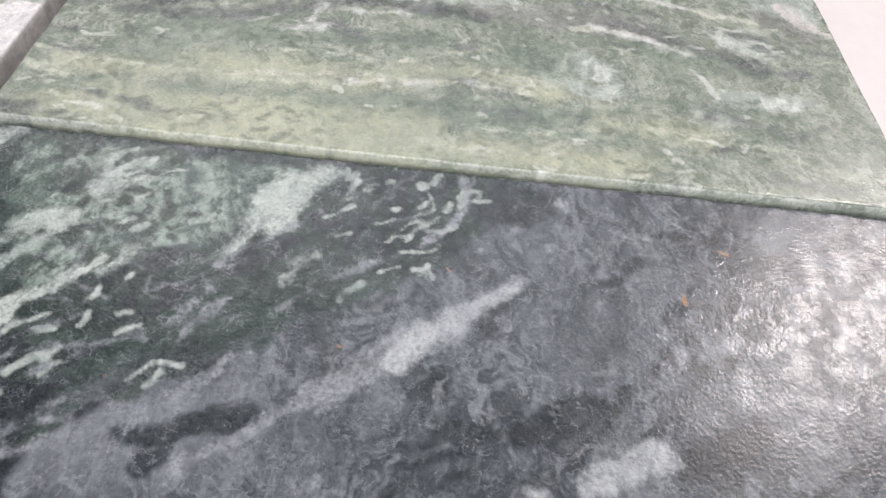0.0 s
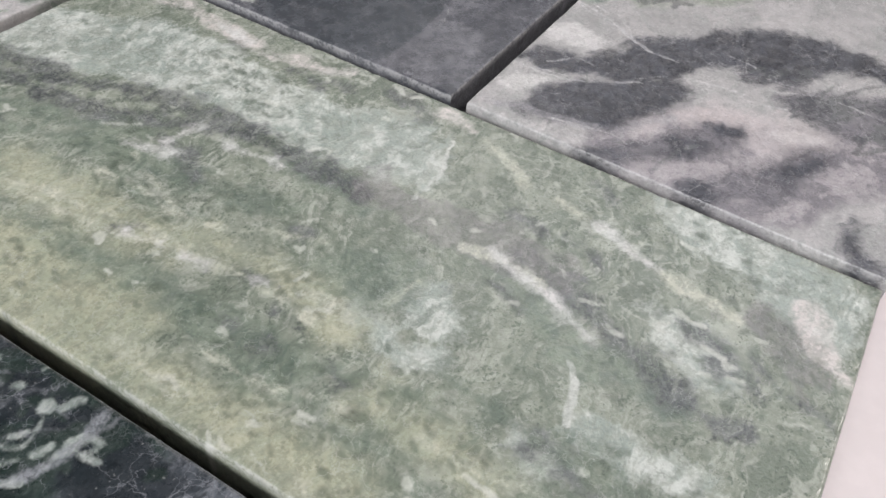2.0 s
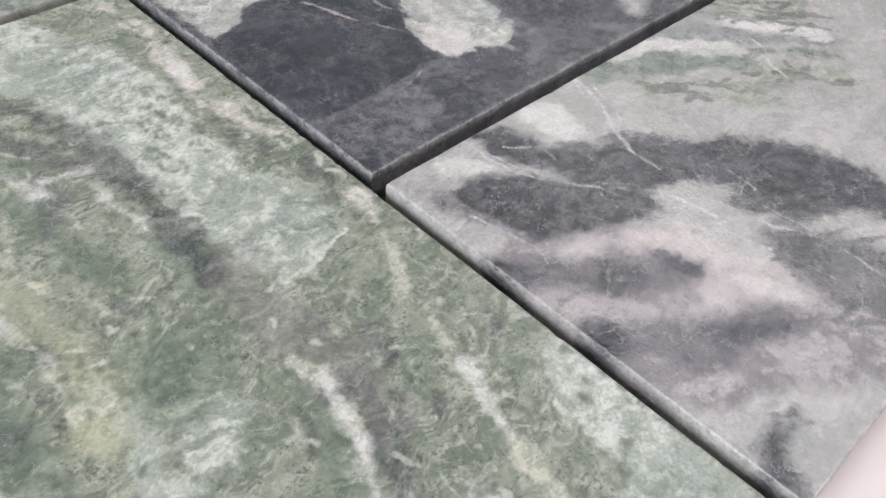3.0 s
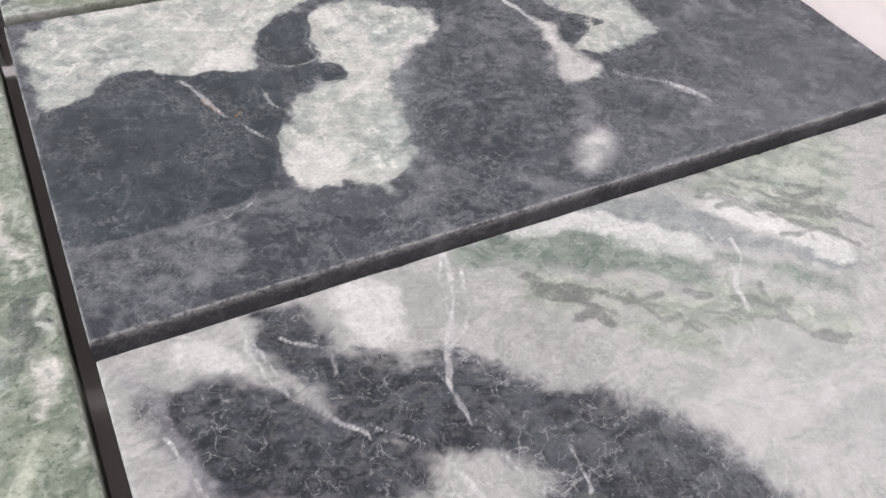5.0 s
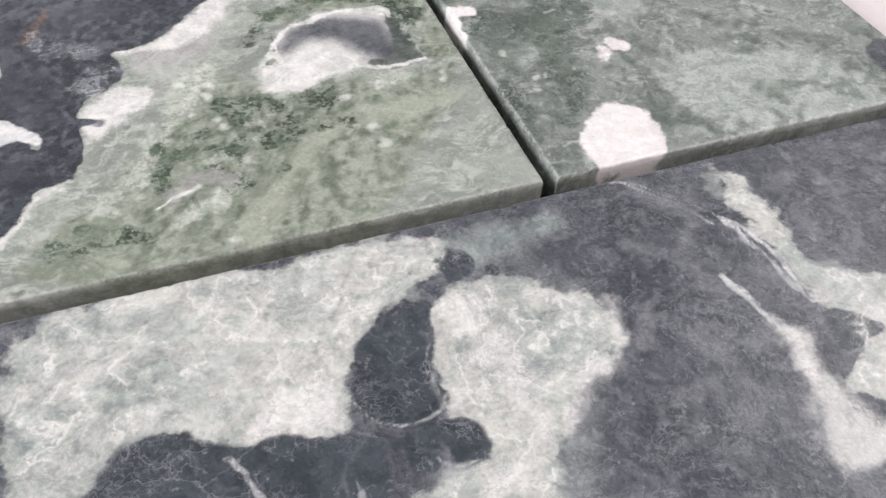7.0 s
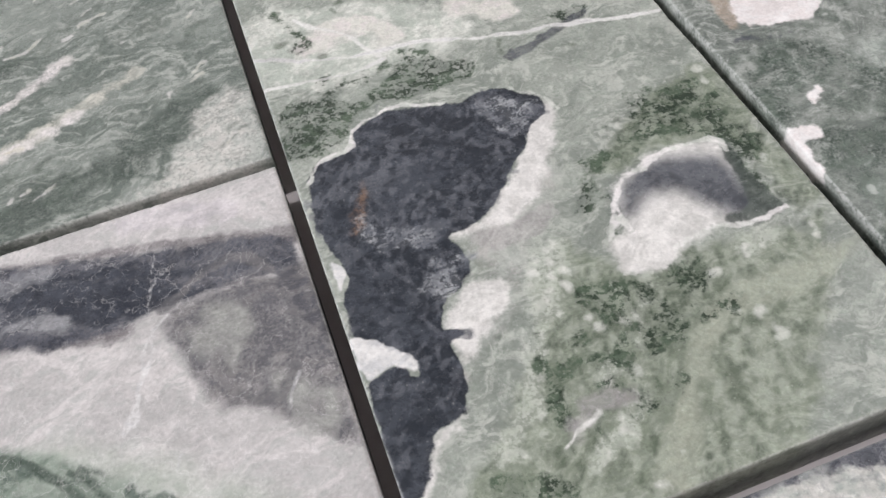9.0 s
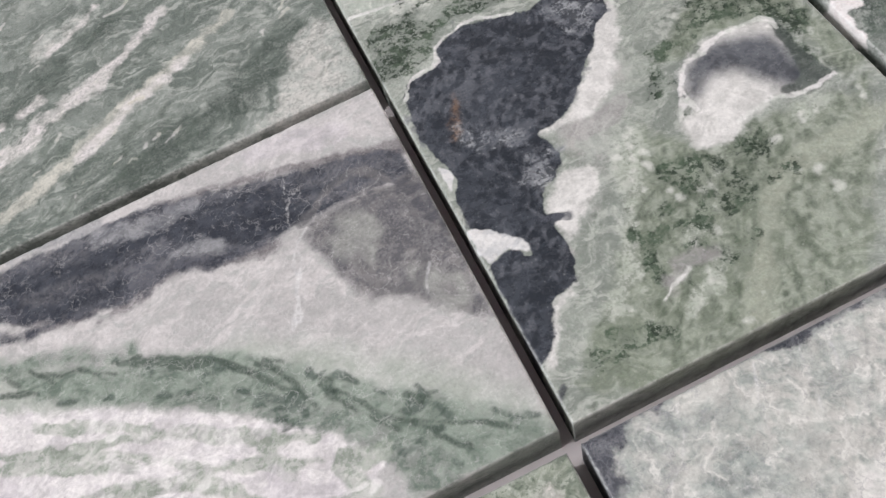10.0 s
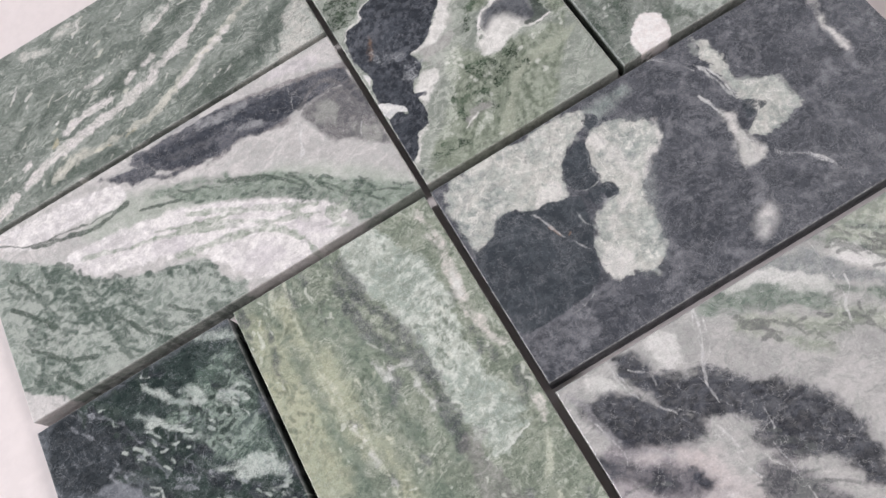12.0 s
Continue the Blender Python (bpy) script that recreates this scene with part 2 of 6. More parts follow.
STONES = dict(
    A=stone("stone_green_veined", (srgb(104, 116, 107), srgb(130, 140, 131), srgb(158, 165, 156)), [
        ("dark", srgb(62, 76, 68), srgb(86, 100, 90), 2.2, 1.0, 0.8, 0.4), ("pale", srgb(208, 205, 197), srgb(178, 182, 174), 2.0, 1.2, 0.85, 0.35),
        ("dash", srgb(66, 82, 70), srgb(88, 104, 90), 0.7, 0.3, 0.45, 0.0),
        ("cream", srgb(204, 201, 186), srgb(180, 180, 166), 1.2, 1.0, 0.88, 0.4), ("white", srgb(222, 214, 212), srgb(200, 196, 190), 1.1, 0.9, 0.92, 0.35), ("grain", WHITE, CREAM, 0.4, 0.28, 0.5, 0.0), ("rust", srgb(186, 170, 124), CREAM, 0.8, 0.4, 0.7, 0.2)],
        flow=30, stretch=4.5, hair=0.0, hair_color=srgb(190, 196, 186), speck=0.4, speck_color=srgb(78, 94, 80), shift=11),
    B=stone("stone_white_banded", (srgb(182, 179, 177), srgb(202, 197, 195), srgb(178, 178, 175)), [
        ("veil", srgb(158, 170, 154), srgb(180, 187, 176), 4.5, 1.0, 0.8, 0.1), ("green", srgb(96, 117, 101), srgb(132, 149, 133), 2.0, 0.9, 0.92, 0.25), ("gg", srgb(112, 130, 118), srgb(158, 168, 158), 1.2, 1.0, 0.95, 0.1),
        ("white", WHITE, srgb(206, 200, 202), 1.3, 0.9, 0.95, 0.25), ("sep", srgb(128, 145, 124), srgb(162, 172, 156), 0.6, 0.6, 0.85, 0.4),
        ("lilac", srgb(186, 178, 186), srgb(206, 198, 202), 1.6, 0.8, 0.6, 0.3),
        ("fringe", srgb(96, 90, 94), srgb(128, 122, 124), 1.2, 0.9, 0.9, 0.25), ("slate", srgb(54, 59, 72), srgb(84, 87, 98), 1.3, 0.8, 0.97, 0.1), ("slate2", srgb(46, 52, 64), srgb(62, 68, 80), 1.5, 0.8, 0.9, 0.1),
        ("brown", srgb(84, 84, 91), srgb(122, 119, 119), 2.0, 0.8, 0.92, 0.2),
        ("grey", srgb(162, 164, 157), srgb(142, 142, 138), 1.9, 0.5, 0.85, 0.15), ("ring", srgb(98, 98, 102), srgb(120, 117, 118), 0.7, 0.4, 0.8, 0.2), ("paleb", srgb(158, 159, 162), srgb(130, 132, 138), 1.2, 0.6, 0.7, 0.2),
        ("grain", srgb(190, 184, 188), srgb(240, 236, 234), 0.4, 0.2, 0.45, 0.0), ("dash", srgb(62, 82, 72), srgb(92, 108, 98), 0.6, 0.4, 0.75, 0.0),
        ("dark", srgb(54, 72, 62), srgb(80, 96, 84), 0.5, 0.25, 0.85, 0.3), VEIN],
        flow=147, stretch=4, hair=0.22, hair_color=srgb(232, 229, 227), shift=23),
    C=stone("stone_slate_green", (srgb(60, 68, 75), srgb(87, 94, 102), srgb(112, 118, 126)), [
        ("dkgreen", srgb(28, 47, 44), srgb(48, 68, 62), 2.4, 1.3, 0.97, 0.05), ("palegr", srgb(138, 158, 144), srgb(76, 98, 87), 2.0, 1.3, 0.9, 0.35),
        ("mist", srgb(128, 132, 141), srgb(104, 110, 118), 9.0, 1.6, 0.7, 0.3), ("deep", srgb(32, 41, 47), srgb(48, 56, 63), 1.2, 0.8, 0.92, 0.0), ("dash", srgb(34, 52, 46), srgb(56, 72, 66), 0.6, 0.4, 0.85, 0.0),
        ("pale", srgb(188, 198, 190), srgb(148, 163, 155), 1.5, 1.0, 0.88, 0.35), ("grain", srgb(196, 206, 198), srgb(150, 166, 156), 0.5, 0.3, 0.7, 0.0),
        ("haze", srgb(156, 160, 168), srgb(122, 128, 135), 0.9, 0.8, 0.7, 0.4), ("palev", srgb(190, 193, 196), srgb(158, 163, 168), 1.6, 0.9, 0.8, 0.3), ("thread", srgb(160, 163, 171), srgb(136, 140, 148), 0.45, 0.2, 0.4, 0.3),
        ("rust", RUST, RUST, 0.25, 0.1, 0.85, 0.0), VEIN],
        flow=128, stretch=3.2, hair=0.4, lace=0.16, grit=0.7, hair_color=srgb(150, 154, 162), speck=0.55, speck_color=srgb(46, 51, 59), shift=37),
    D=stone("stone_yellow_green", (srgb(116, 129, 110), srgb(142, 152, 132), srgb(166, 173, 156)), [
        ("pale", srgb(204, 211, 201), srgb(150, 165, 154), 2.2, 1.8, 0.9, 0.45), ("band", srgb(88, 109, 94), srgb(130, 146, 124), 2.2, 1.2, 0.8, 0.3),
        ("yellow", srgb(186, 187, 150), srgb(166, 172, 139), 5.0, 1.6, 0.78, 0.3), ("grey", srgb(66, 72, 76), srgb(106, 111, 111), 2.0, 1.5, 0.88, 0.4),
        ("mauve", srgb(112, 108, 110), srgb(140, 138, 135), 1.4, 1.4, 0.65, 0.4),
        ("dash", srgb(62, 81, 62), srgb(92, 109, 88), 0.8, 0.4, 0.65, 0.2), ("grain", srgb(216, 219, 206), srgb(196, 202, 186), 0.5, 0.3, 0.6, 0.0),
        ("pink", srgb(218, 208, 202), srgb(190, 187, 179), 1.5, 1.0, 0.85, 0.4), ("cream", srgb(212, 213, 190), srgb(190, 195, 172), 1.4, 0.8, 0.75, 0.45),
        ("white", srgb(222, 220, 216), srgb(204, 207, 201), 1.6, 1.0, 0.85, 0.4), ("crack", srgb(222, 225, 217), srgb(200, 205, 197), 0.35, 0.3, 0.7, 0.4)],
        flow=92, stretch=3.0, hair=0.2, hair_color=srgb(214, 219, 209), speck=0.7, speck_color=srgb(80, 99, 80), shift=51, flow_edges=0.5),
    E=stone("stone_black_white", (srgb(64, 68, 77), srgb(80, 83, 92), srgb(100, 102, 110)), [
        ("haze", srgb(132, 133, 140), srgb(104, 105, 113), 1.6, 0.6, 0.7, 0.4), ("halo", srgb(144, 150, 150), srgb(104, 110, 114), 4.0, 1.0, 0.85, 0.3), ("pale", srgb(188, 187, 179), srgb(146, 155, 148), 0.8, 1.1, 0.96, 0.08),
        ("tint", srgb(108, 124, 122), srgb(146, 158, 152), 3.0, 1.0, 0.85, 0.3), ("cloud", srgb(176, 186, 176), srgb(220, 222, 212), 1.0, 0.5, 0.35, 0.0),
        ("white", srgb(216, 211, 207), srgb(198, 197, 191), 2.0, 0.9, 0.92, 0.1),
        ("fade", srgb(214, 209, 207), srgb(188, 187, 186), 3.8, 0.5, 0.9, 0.1),
        ("deep", srgb(54, 62, 70), srgb(66, 74, 82), 0.5, 0.4, 0.97, 0.0), ("thread", srgb(122, 124, 130), srgb(102, 104, 111), 0.4, 0.15, 0.4, 0.2),
        ("rust", RUST, RUST, 0.3, 0.2, 0.45, 0.0), ("rimw", srgb(196, 198, 194), srgb(160, 163, 164), 0.35, 0.15, 0.8, 0.2), VEIN],
        flow=115, stretch=1.5, hair=0.45, lace=0.3, grit=0.5, crackle=[("pale", 0.12, 0.75, srgb(218, 216, 208)), ("pale", 0.45, 0.35, srgb(216, 216, 206))], hair_color=srgb(146, 147, 153), speck=0.4, speck_color=srgb(44, 48, 56), shift=67, flow_edges=0.2),
    F=stone("stone_grey_swirl", (srgb(164, 163, 161), srgb(180, 177, 175), srgb(158, 160, 156)), [
        ("mauve", srgb(118, 112, 120), srgb(166, 157, 161), 4.0, 1.8, 0.92, 0.15), ("pink", srgb(200, 184, 179), srgb(186, 177, 176), 2.0, 1.2, 0.7, 0.3),
        ("olive", srgb(134, 147, 126), srgb(172, 178, 160), 3.6, 1.4, 0.85, 0.25), ("bluish", srgb(112, 121, 125), srgb(146, 153, 151), 1.2, 0.8, 0.8, 0.3),
        ("green", srgb(90, 112, 97), srgb(126, 143, 128), 2.6, 1.2, 0.9, 0.25), ("white", srgb(222, 219, 216), srgb(204, 204, 199), 1.6, 0.8, 0.8, 0.2), ("pinkl", srgb(206, 194, 192), srgb(196, 186, 186), 3.0, 1.2, 0.6, 0.2),
        ("shadow", srgb(70, 70, 79), srgb(106, 103, 111), 3.2, 1.6, 0.9, 0.2), ("slate", srgb(36, 40, 51), srgb(66, 70, 81), 2.8, 1.6, 0.96, 0.12), ("haze", srgb(160, 158, 162), srgb(136, 134, 140), 1.2, 0.8, 0.6, 0.3),
        ("dash", srgb(66, 70, 76), srgb(98, 104, 100), 0.5, 0.4, 0.6, 0.0), VEIN],
        flow=140, stretch=3.0, hair=0.22, hair_color=srgb(230, 228, 226), shift=83),
    G=stone("stone_green_slate", (srgb(132, 141, 130), srgb(152, 160, 148), srgb(174, 179, 168)), [
        ("pale", srgb(214, 216, 205), srgb(178, 188, 174), 2.0, 1.3, 0.9, 0.3), ("pink", srgb(222, 212, 208), srgb(210, 208, 196), 1.6, 1.0, 0.85, 0.2),
        ("olive", srgb(116, 129, 104), srgb(150, 160, 138), 2.4, 1.3, 0.85, 0.25), ("dash", srgb(50, 68, 47), srgb(76, 94, 68), 0.8, 0.5, 0.7, 0.3),
        ("lime", srgb(166, 172, 150), srgb(156, 164, 144), 1.6, 0.4, 0.8, 0.1),
        ("flake", srgb(206, 210, 198), srgb(182, 190, 174), 1.6, 1.4, 0.6, 0.6), ("grain", srgb(214, 215, 206), srgb(196, 200, 188), 0.8, 0.4, 0.75, 0.0),
        ("dkgreen", srgb(40, 58, 42), srgb(74, 95, 72), 1.0, 1.4, 0.95, 0.75),
        ("rosy", srgb(190, 184, 180), srgb(168, 172, 164), 2.6, 1.2, 0.7, 0.2), ("white", srgb(224, 221, 216), srgb(200, 198, 193), 1.2, 0.9, 0.95, 0.1), ("slate", srgb(38, 44, 56), srgb(62, 68, 80), 0.4, 0.5, 0.97, 0.0),
        ("haze", srgb(176, 180, 184), srgb(112, 117, 126), 1.2, 1.6, 0.75, 0.8), ("thread", srgb(104, 108, 117), srgb(88, 92, 101), 0.4, 0.2, 0.6, 0.0),
        ("hole", srgb(222, 220, 217), srgb(196, 197, 198), 0.4, 0.4, 0.95, 0.0), ("slatetop", SLATE, SLATE_2, 0.5, 0.6, 0.85, 0.3), ("greypink", srgb(150, 144, 144), srgb(172, 168, 166), 1.2, 0.8, 0.7, 0.3),
        ("crescent", srgb(58, 63, 74), srgb(84, 89, 98), 4.0, 0.3, 0.95, 0.0), ("tail", srgb(56, 68, 62), srgb(88, 98, 90), 0.6, 0.4, 0.9, 0.1), ("rim", WHITE, PALE, 0.35, 0.3, 0.8, 0.2),
        ("rust", RUST, RUST, 1.2, 1.0, 0.35, 0.7), ("vein2", srgb(228, 227, 222), srgb(208, 208, 202), 0.4, 0.15, 0.9, 0.1), VEIN],
        flow=48, stretch=2.4, hair=0.0, crackle=[("slate", 0.55, 0.16, srgb(26, 31, 42))], hair_color=srgb(206, 212, 200), speck=0.4, speck_color=srgb(120, 138, 120), shift=97, flow_edges=0.4),
    H=stone("stone_grey_green", (srgb(108, 117, 109), srgb(134, 142, 133), srgb(160, 166, 158)), [
        ("dkgreen", srgb(58, 74, 63), srgb(96, 111, 99), 3.0, 2.2, 0.9, 0.7), ("pale", srgb(176, 184, 175), srgb(150, 161, 151), 3.0, 1.6, 0.85, 0.3),
        ("dash", srgb(66, 84, 70), srgb(92, 108, 94), 0.9, 0.6, 0.6, 0.0), ("grain", srgb(206, 208, 202), srgb(186, 192, 184), 0.5, 0.3, 0.6, 0.0),
        ("pinkw", srgb(228, 218, 215), WHITE, 0.7, 0.8, 0.95, 0.0), ("tan", srgb(190, 164, 138), srgb(176, 156, 136), 0.8, 0.4, 0.7, 0.2),
        ("slate", srgb(56, 61, 71), srgb(78, 83, 91), 0.9, 1.0, 0.95, 0.0), VEIN],
        flow=75, stretch=1.8, hair=0.1, hair_color=srgb(184, 192, 183), speck=0.4, speck_color=srgb(80, 96, 82), shift=113, flow_edges=0.4))


# ---- setting ----
def joined_boxes(name, boxes, mat, bev=0.0):
    bm = bmesh.new()
    for x0, x1, y0, y1, z0, z1 in boxes:
        m = Matrix.LocRotScale(((x0 + x1) / 2, (y0 + y1) / 2, (z0 + z1) / 2), None, (x1 - x0, y1 - y0, z1 - z0))
        bmesh.ops.create_cube(bm, size=1, matrix=m)
    if bev:
        bmesh.ops.bevel(bm, geom=bm.edges[:], offset=bev, segments=2, affect="EDGES")
    me = bpy.data.meshes.new(name)
    bm.to_mesh(me)
    bm.free()
    me.materials.append(mat)
    return new(name, me)


# The room is unseen: its greys only set bounced and reflected light.
unseen_wall = plaster("unseen_wall", (0.45, 0.44, 0.44))
FLOOR, CEIL = -0.75, 2.9
floor = tagged(joined_boxes("floor", [(-2.6, 2.2, -2.8, 2.8, FLOOR - 0.1, FLOOR)], plaster("floor_paint", (0.45, 0.43, 0.42), 0.5)), "pale grey painted concrete floor", "floor", kind="structure")
# Added ceiling, dark so that little light falls into the joints.
tagged(joined_boxes("ceiling", [(-2.6, 2.2, -2.8, 2.8, CEIL, CEIL + 0.1)], plaster("unseen_ceiling", (0.16, 0.16, 0.16))), "unseen ceiling kept dark grey to limit overhead light", "ceiling", kind="structure")
tagged(joined_boxes("wall_west", [
    (-2.6, -2.4, -2.6, WEST_FILL[0], FLOOR, CEIL), (-2.6, -2.4, WEST_FILL[0], WEST_FILL[1], FLOOR, WEST_FILL[2]), (-2.6, -2.4, WEST_FILL[0], WEST_FILL[1], WEST_FILL[3], CEIL), (-2.6, -2.4, WEST_FILL[1], 2.6, FLOOR, CEIL)],
    unseen_wall), "unseen grey wall with an opening added for fill light", "wall", kind="structure")
tagged(joined_boxes("wall_north", [(-2.6, 2.2, 2.6, 2.8, FLOOR, CEIL)], unseen_wall), "unseen plain grey wall added to bounce light", "wall", kind="structure")
tagged(joined_boxes("wall_south", [(-2.6, 2.2, -2.8, -2.6, FLOOR, CEIL)], unseen_wall), "unseen plain grey wall added to bounce light", "wall", kind="structure")
(a0, a1, az0, az1), (b0, b1, bz0, bz1) = WINDOWS
tagged(joined_boxes("wall_east", [
    (2.0, 2.2, -2.6, a0, FLOOR, CEIL), (2.0, 2.2, a0, a1, FLOOR, az0), (2.0, 2.2, a0, a1, az1, CEIL), (2.0, 2.2, a1, b0, FLOOR, CEIL),
    (2.0, 2.2, b0, b1, FLOOR, bz0), (2.0, 2.2, b0, b1, bz1, CEIL), (2.0, 2.2, b1, 2.6, FLOOR, CEIL)], unseen_wall),
    "unseen grey wall with two high window openings", "wall", kind="structure")

table = tagged(new("table"), "smooth white table with square legs", "table")
top_paint = plaster("table_paint", srgb(222, 209, 208), 0.45, 0.02)


def under(parent, ob):
    ob.parent = parent
    return ob


under(table, joined_boxes("tabletop", [(-0.6, 0.7, -0.55, 0.55, -0.028, 0.0)], top_paint, 0.002))
for lx in (-0.55, 0.65):
    for ly in (-0.5, 0.5):
        under(table, joined_boxes("leg", [(lx - 0.025, lx + 0.025, ly - 0.025, ly + 0.025, FLOOR, -0.028)], top_paint, 0.002))


# ---- tiles ----
def lattice(i, j, seed):
    v = np.sin(i * 127.1 + j * 311.7 + seed * 74.7) * 43758.5453
    return v - np.floor(v)


def fbm(x, y, scale, seed, octaves=4):
    """Value noise round zero, about -1 to 1."""
    total, weight, amp = np.zeros_like(x), 0.0, 1.0
    for o in range(octaves):
        u, v = x / scale, y / scale
        i, j = np.floor(u), np.floor(v)
        u, v = u - i, v - j
        u, v = u * u * (3 - 2 * u), v * v * (3 - 2 * v)
        s = seed + 13 * o
        low = lattice(i, j, s) * (1 - u) + lattice(i + 1, j, s) * u
        high = lattice(i, j + 1, s) * (1 - u) + lattice(i + 1, j + 1, s) * u
        total += amp * (low * (1 - v) + high * v)
        weight, amp, scale = weight + amp, amp * 0.55, scale / 2
    return (total / weight - 0.5) * 2


THICK = 10.0  # mm


class Tile:
    """A stone slab in mm, with fields that say how deep inside a patch or vein each place lies."""

    def __init__(self, x0, x1, y0, y1, seed, step=0.42):
        self.seed = seed
        rim = np.array([0, 0.12, 0.3, 0.55, 0.9])
        xs = np.r_[x0 + rim, np.linspace(x0 + 1.4, x1 - 1.4, int((x1 - x0) / step)), x1 - rim[::-1]]
        ys = np.r_[y0 + rim, np.linspace(y0 + 1.4, y1 - 1.4, int((y1 - y0) / step)), y1 - rim[::-1]]
        self.xs, self.ys, self.nx, self.ny = xs, ys, len(xs), len(ys)
        X, Y = np.meshgrid(xs, ys)
        self.X, self.Y = X.ravel(), Y.ravel()
        self.box = (x0, x1, y0, y1)
        self.wx = self.X + 1.3 * fbm(self.X, self.Y, 9.0, seed) + 0.5 * fbm(self.X, self.Y, 2.6, seed + 3)
        self.wy = self.Y + 1.3 * fbm(self.X, self.Y, 9.0, seed + 5) + 0.5 * fbm(self.X, self.Y, 2.6, seed + 8)
        self.wob = 1.0 + 0.9 * fbm(self.X, self.Y, 6.0, seed + 31)
        self.dense = fbm(self.X, self.Y, 14.0, seed + 90).reshape(self.ny, self.nx)
        self.fields = {}

    def lay(self, key, f):
        old = self.fields.get(key)
        self.fields[key] = f if old is None else np.maximum(old, f)

    def far(self, points, closed):
        d = np.full(len(self.X), 1e9)
        ends = list(zip(points, points[1:] + points[:1] if closed else points[1:]))
        for (ax, ay), (bx, by) in ends:
            ux, uy = bx - ax, by - ay
            s = np.clip(((self.wx - ax) * ux + (self.wy - ay) * uy) / (ux * ux + uy * uy + 1e-9), 0, 1)
            d = np.minimum(d, np.hypot(self.wx - ax - s * ux, self.wy - ay - s * uy))
        return d

    def rounded(self, points, closed):
        """Cuts the corners of a line."""
        if len(points) > 2:
            ends = list(zip(points, points[1:] + points[:1] if closed else points[1:]))
            cut = [p for (ax, ay), (bx, by) in ends for p in ((0.8 * ax + 0.2 * bx, 0.8 * ay + 0.2 * by), (0.2 * ax + 0.8 * bx, 0.2 * ay + 0.8 * by))]
            points = cut if closed else [points[0]] + cut[1:-1] + [points[-1]]
        return points

    def vein(self, key, half, *points):
        self.lay(key, half * self.wob - self.far(self.rounded(list(points), False), False))

    def patch(self, key, *points):
        points = self.rounded(list(points), True)
        inside = np.zeros(len(self.X), bool)
        ends = zip(points, points[1:] + points[:1])
        for (ax, ay), (bx, by) in ends:
            if ay != by:
                over = (ay > self.wy) != (by > self.wy)
                inside ^= over & (self.wx < (bx - ax) * (self.wy - ay) / (by - ay) + ax)
        d = self.far(points, True)
        self.lay(key, np.where(inside, d, -d))

    def scatter(self, key, count, length, half, angle, spread, inside=None, clump=0.1):
        """Many short bent streaks of random size, denser in clumps, where a field is positive."""
        rng = np.random.default_rng(self.seed + 7 * len(self.fields) + count)
        x0, x1, y0, y1 = self.box
        dense = self.dense
        gate = None if inside is None else self.fields[inside].reshape(self.ny, self.nx)
        f = self.fields.get(key, np.full(len(self.X), -15.0)).reshape(self.ny, self.nx).copy()
        wx, wy = self.wx.reshape(self.ny, self.nx), self.wy.reshape(self.ny, self.nx)
        made = 0
        for _ in range(count * 12):
            cx, cy = rng.uniform(x0, x1), rng.uniform(y0, y1)
            i, j = min(np.searchsorted(self.xs, cx), self.nx - 1), min(np.searchsorted(self.ys, cy), self.ny - 1)
            if dense[j, i] + rng.normal(0, 0.15) < clump or (gate is not None and gate[j, i] < rng.uniform(-0.5, 0.5)):
                continue
            size = length * rng.lognormal(0, 0.5) / 2
            wide, turn, bend = half * rng.lognormal(0, 0.35), radians(rng.normal(angle, spread)), rng.normal(0, 0.35)
            line = [(cx - size * math.cos(turn - bend), cy - size * math.sin(turn - bend)), (cx, cy), (cx + size * math.cos(turn + bend), cy + size * math.sin(turn + bend))]
            r = size + wide + 4.0
            js = slice(np.searchsorted(self.ys, cy - r), np.searchsorted(self.ys, cy + r))
            ks = slice(np.searchsorted(self.xs, cx - r), np.searchsorted(self.xs, cx + r))
            px, py = wx[js, ks], wy[js, ks]
            for (ax, ay), (bx, by) in zip(line, line[1:]):
                ux, uy = bx - ax, by - ay
                s = np.clip(((px - ax) * ux + (py - ay) * uy) / (ux * ux + uy * uy + 1e-9), 0, 1)
                np.maximum(f[js, ks], wide - np.hypot(px - ax - s * ux, py - ay - s * uy), out=f[js, ks])
            made += 1
            if made == count:
                break
        self.fields[key] = f.ravel()

    def build(self, name, mat):
        x0, x1, y0, y1 = self.box
        nx, ny = self.nx, self.ny
        X, Y = self.X.copy(), self.Y.copy()
        d = np.minimum(np.minimum(X - x0, x1 - X), np.minimum(Y - y0, y1 - Y))
        r = 0.45 + 0.25 * fbm(X, Y, 6.0, self.seed + 60)
        drop = np.where(d < r, r - np.sqrt(np.maximum(r * r - (r - d) ** 2, 0)), 0)
        chip = np.clip(fbm(X, Y, 1.6, self.seed + 61) - 0.25, 0, 1)
        drop = drop + chip * 0.9 * np.clip(1 - d / 0.7, 0, 1)
        Z = THICK - drop + 0.012 * fbm(X, Y, 3.0, self.seed + 62)
        loop = list(range(nx)) + [nx * j + nx - 1 for j in range(1, ny)] + [nx * (ny - 1) + i for i in range(nx - 2, -1, -1)] + [nx * j for j in range(ny - 2, 0, -1)]
        loop = np.array(loop)
        cx, cy = (x0 + x1) / 2, (y0 + y1) / 2
        co, rows = [np.c_[X, Y, Z]], [loop]
        start = len(X)
        for z in (THICK - 1.6, THICK * 0.5, 0.0):
            wave = 0.05 * fbm(X[loop] + z, Y[loop] - z, 4.0, self.seed + 63)
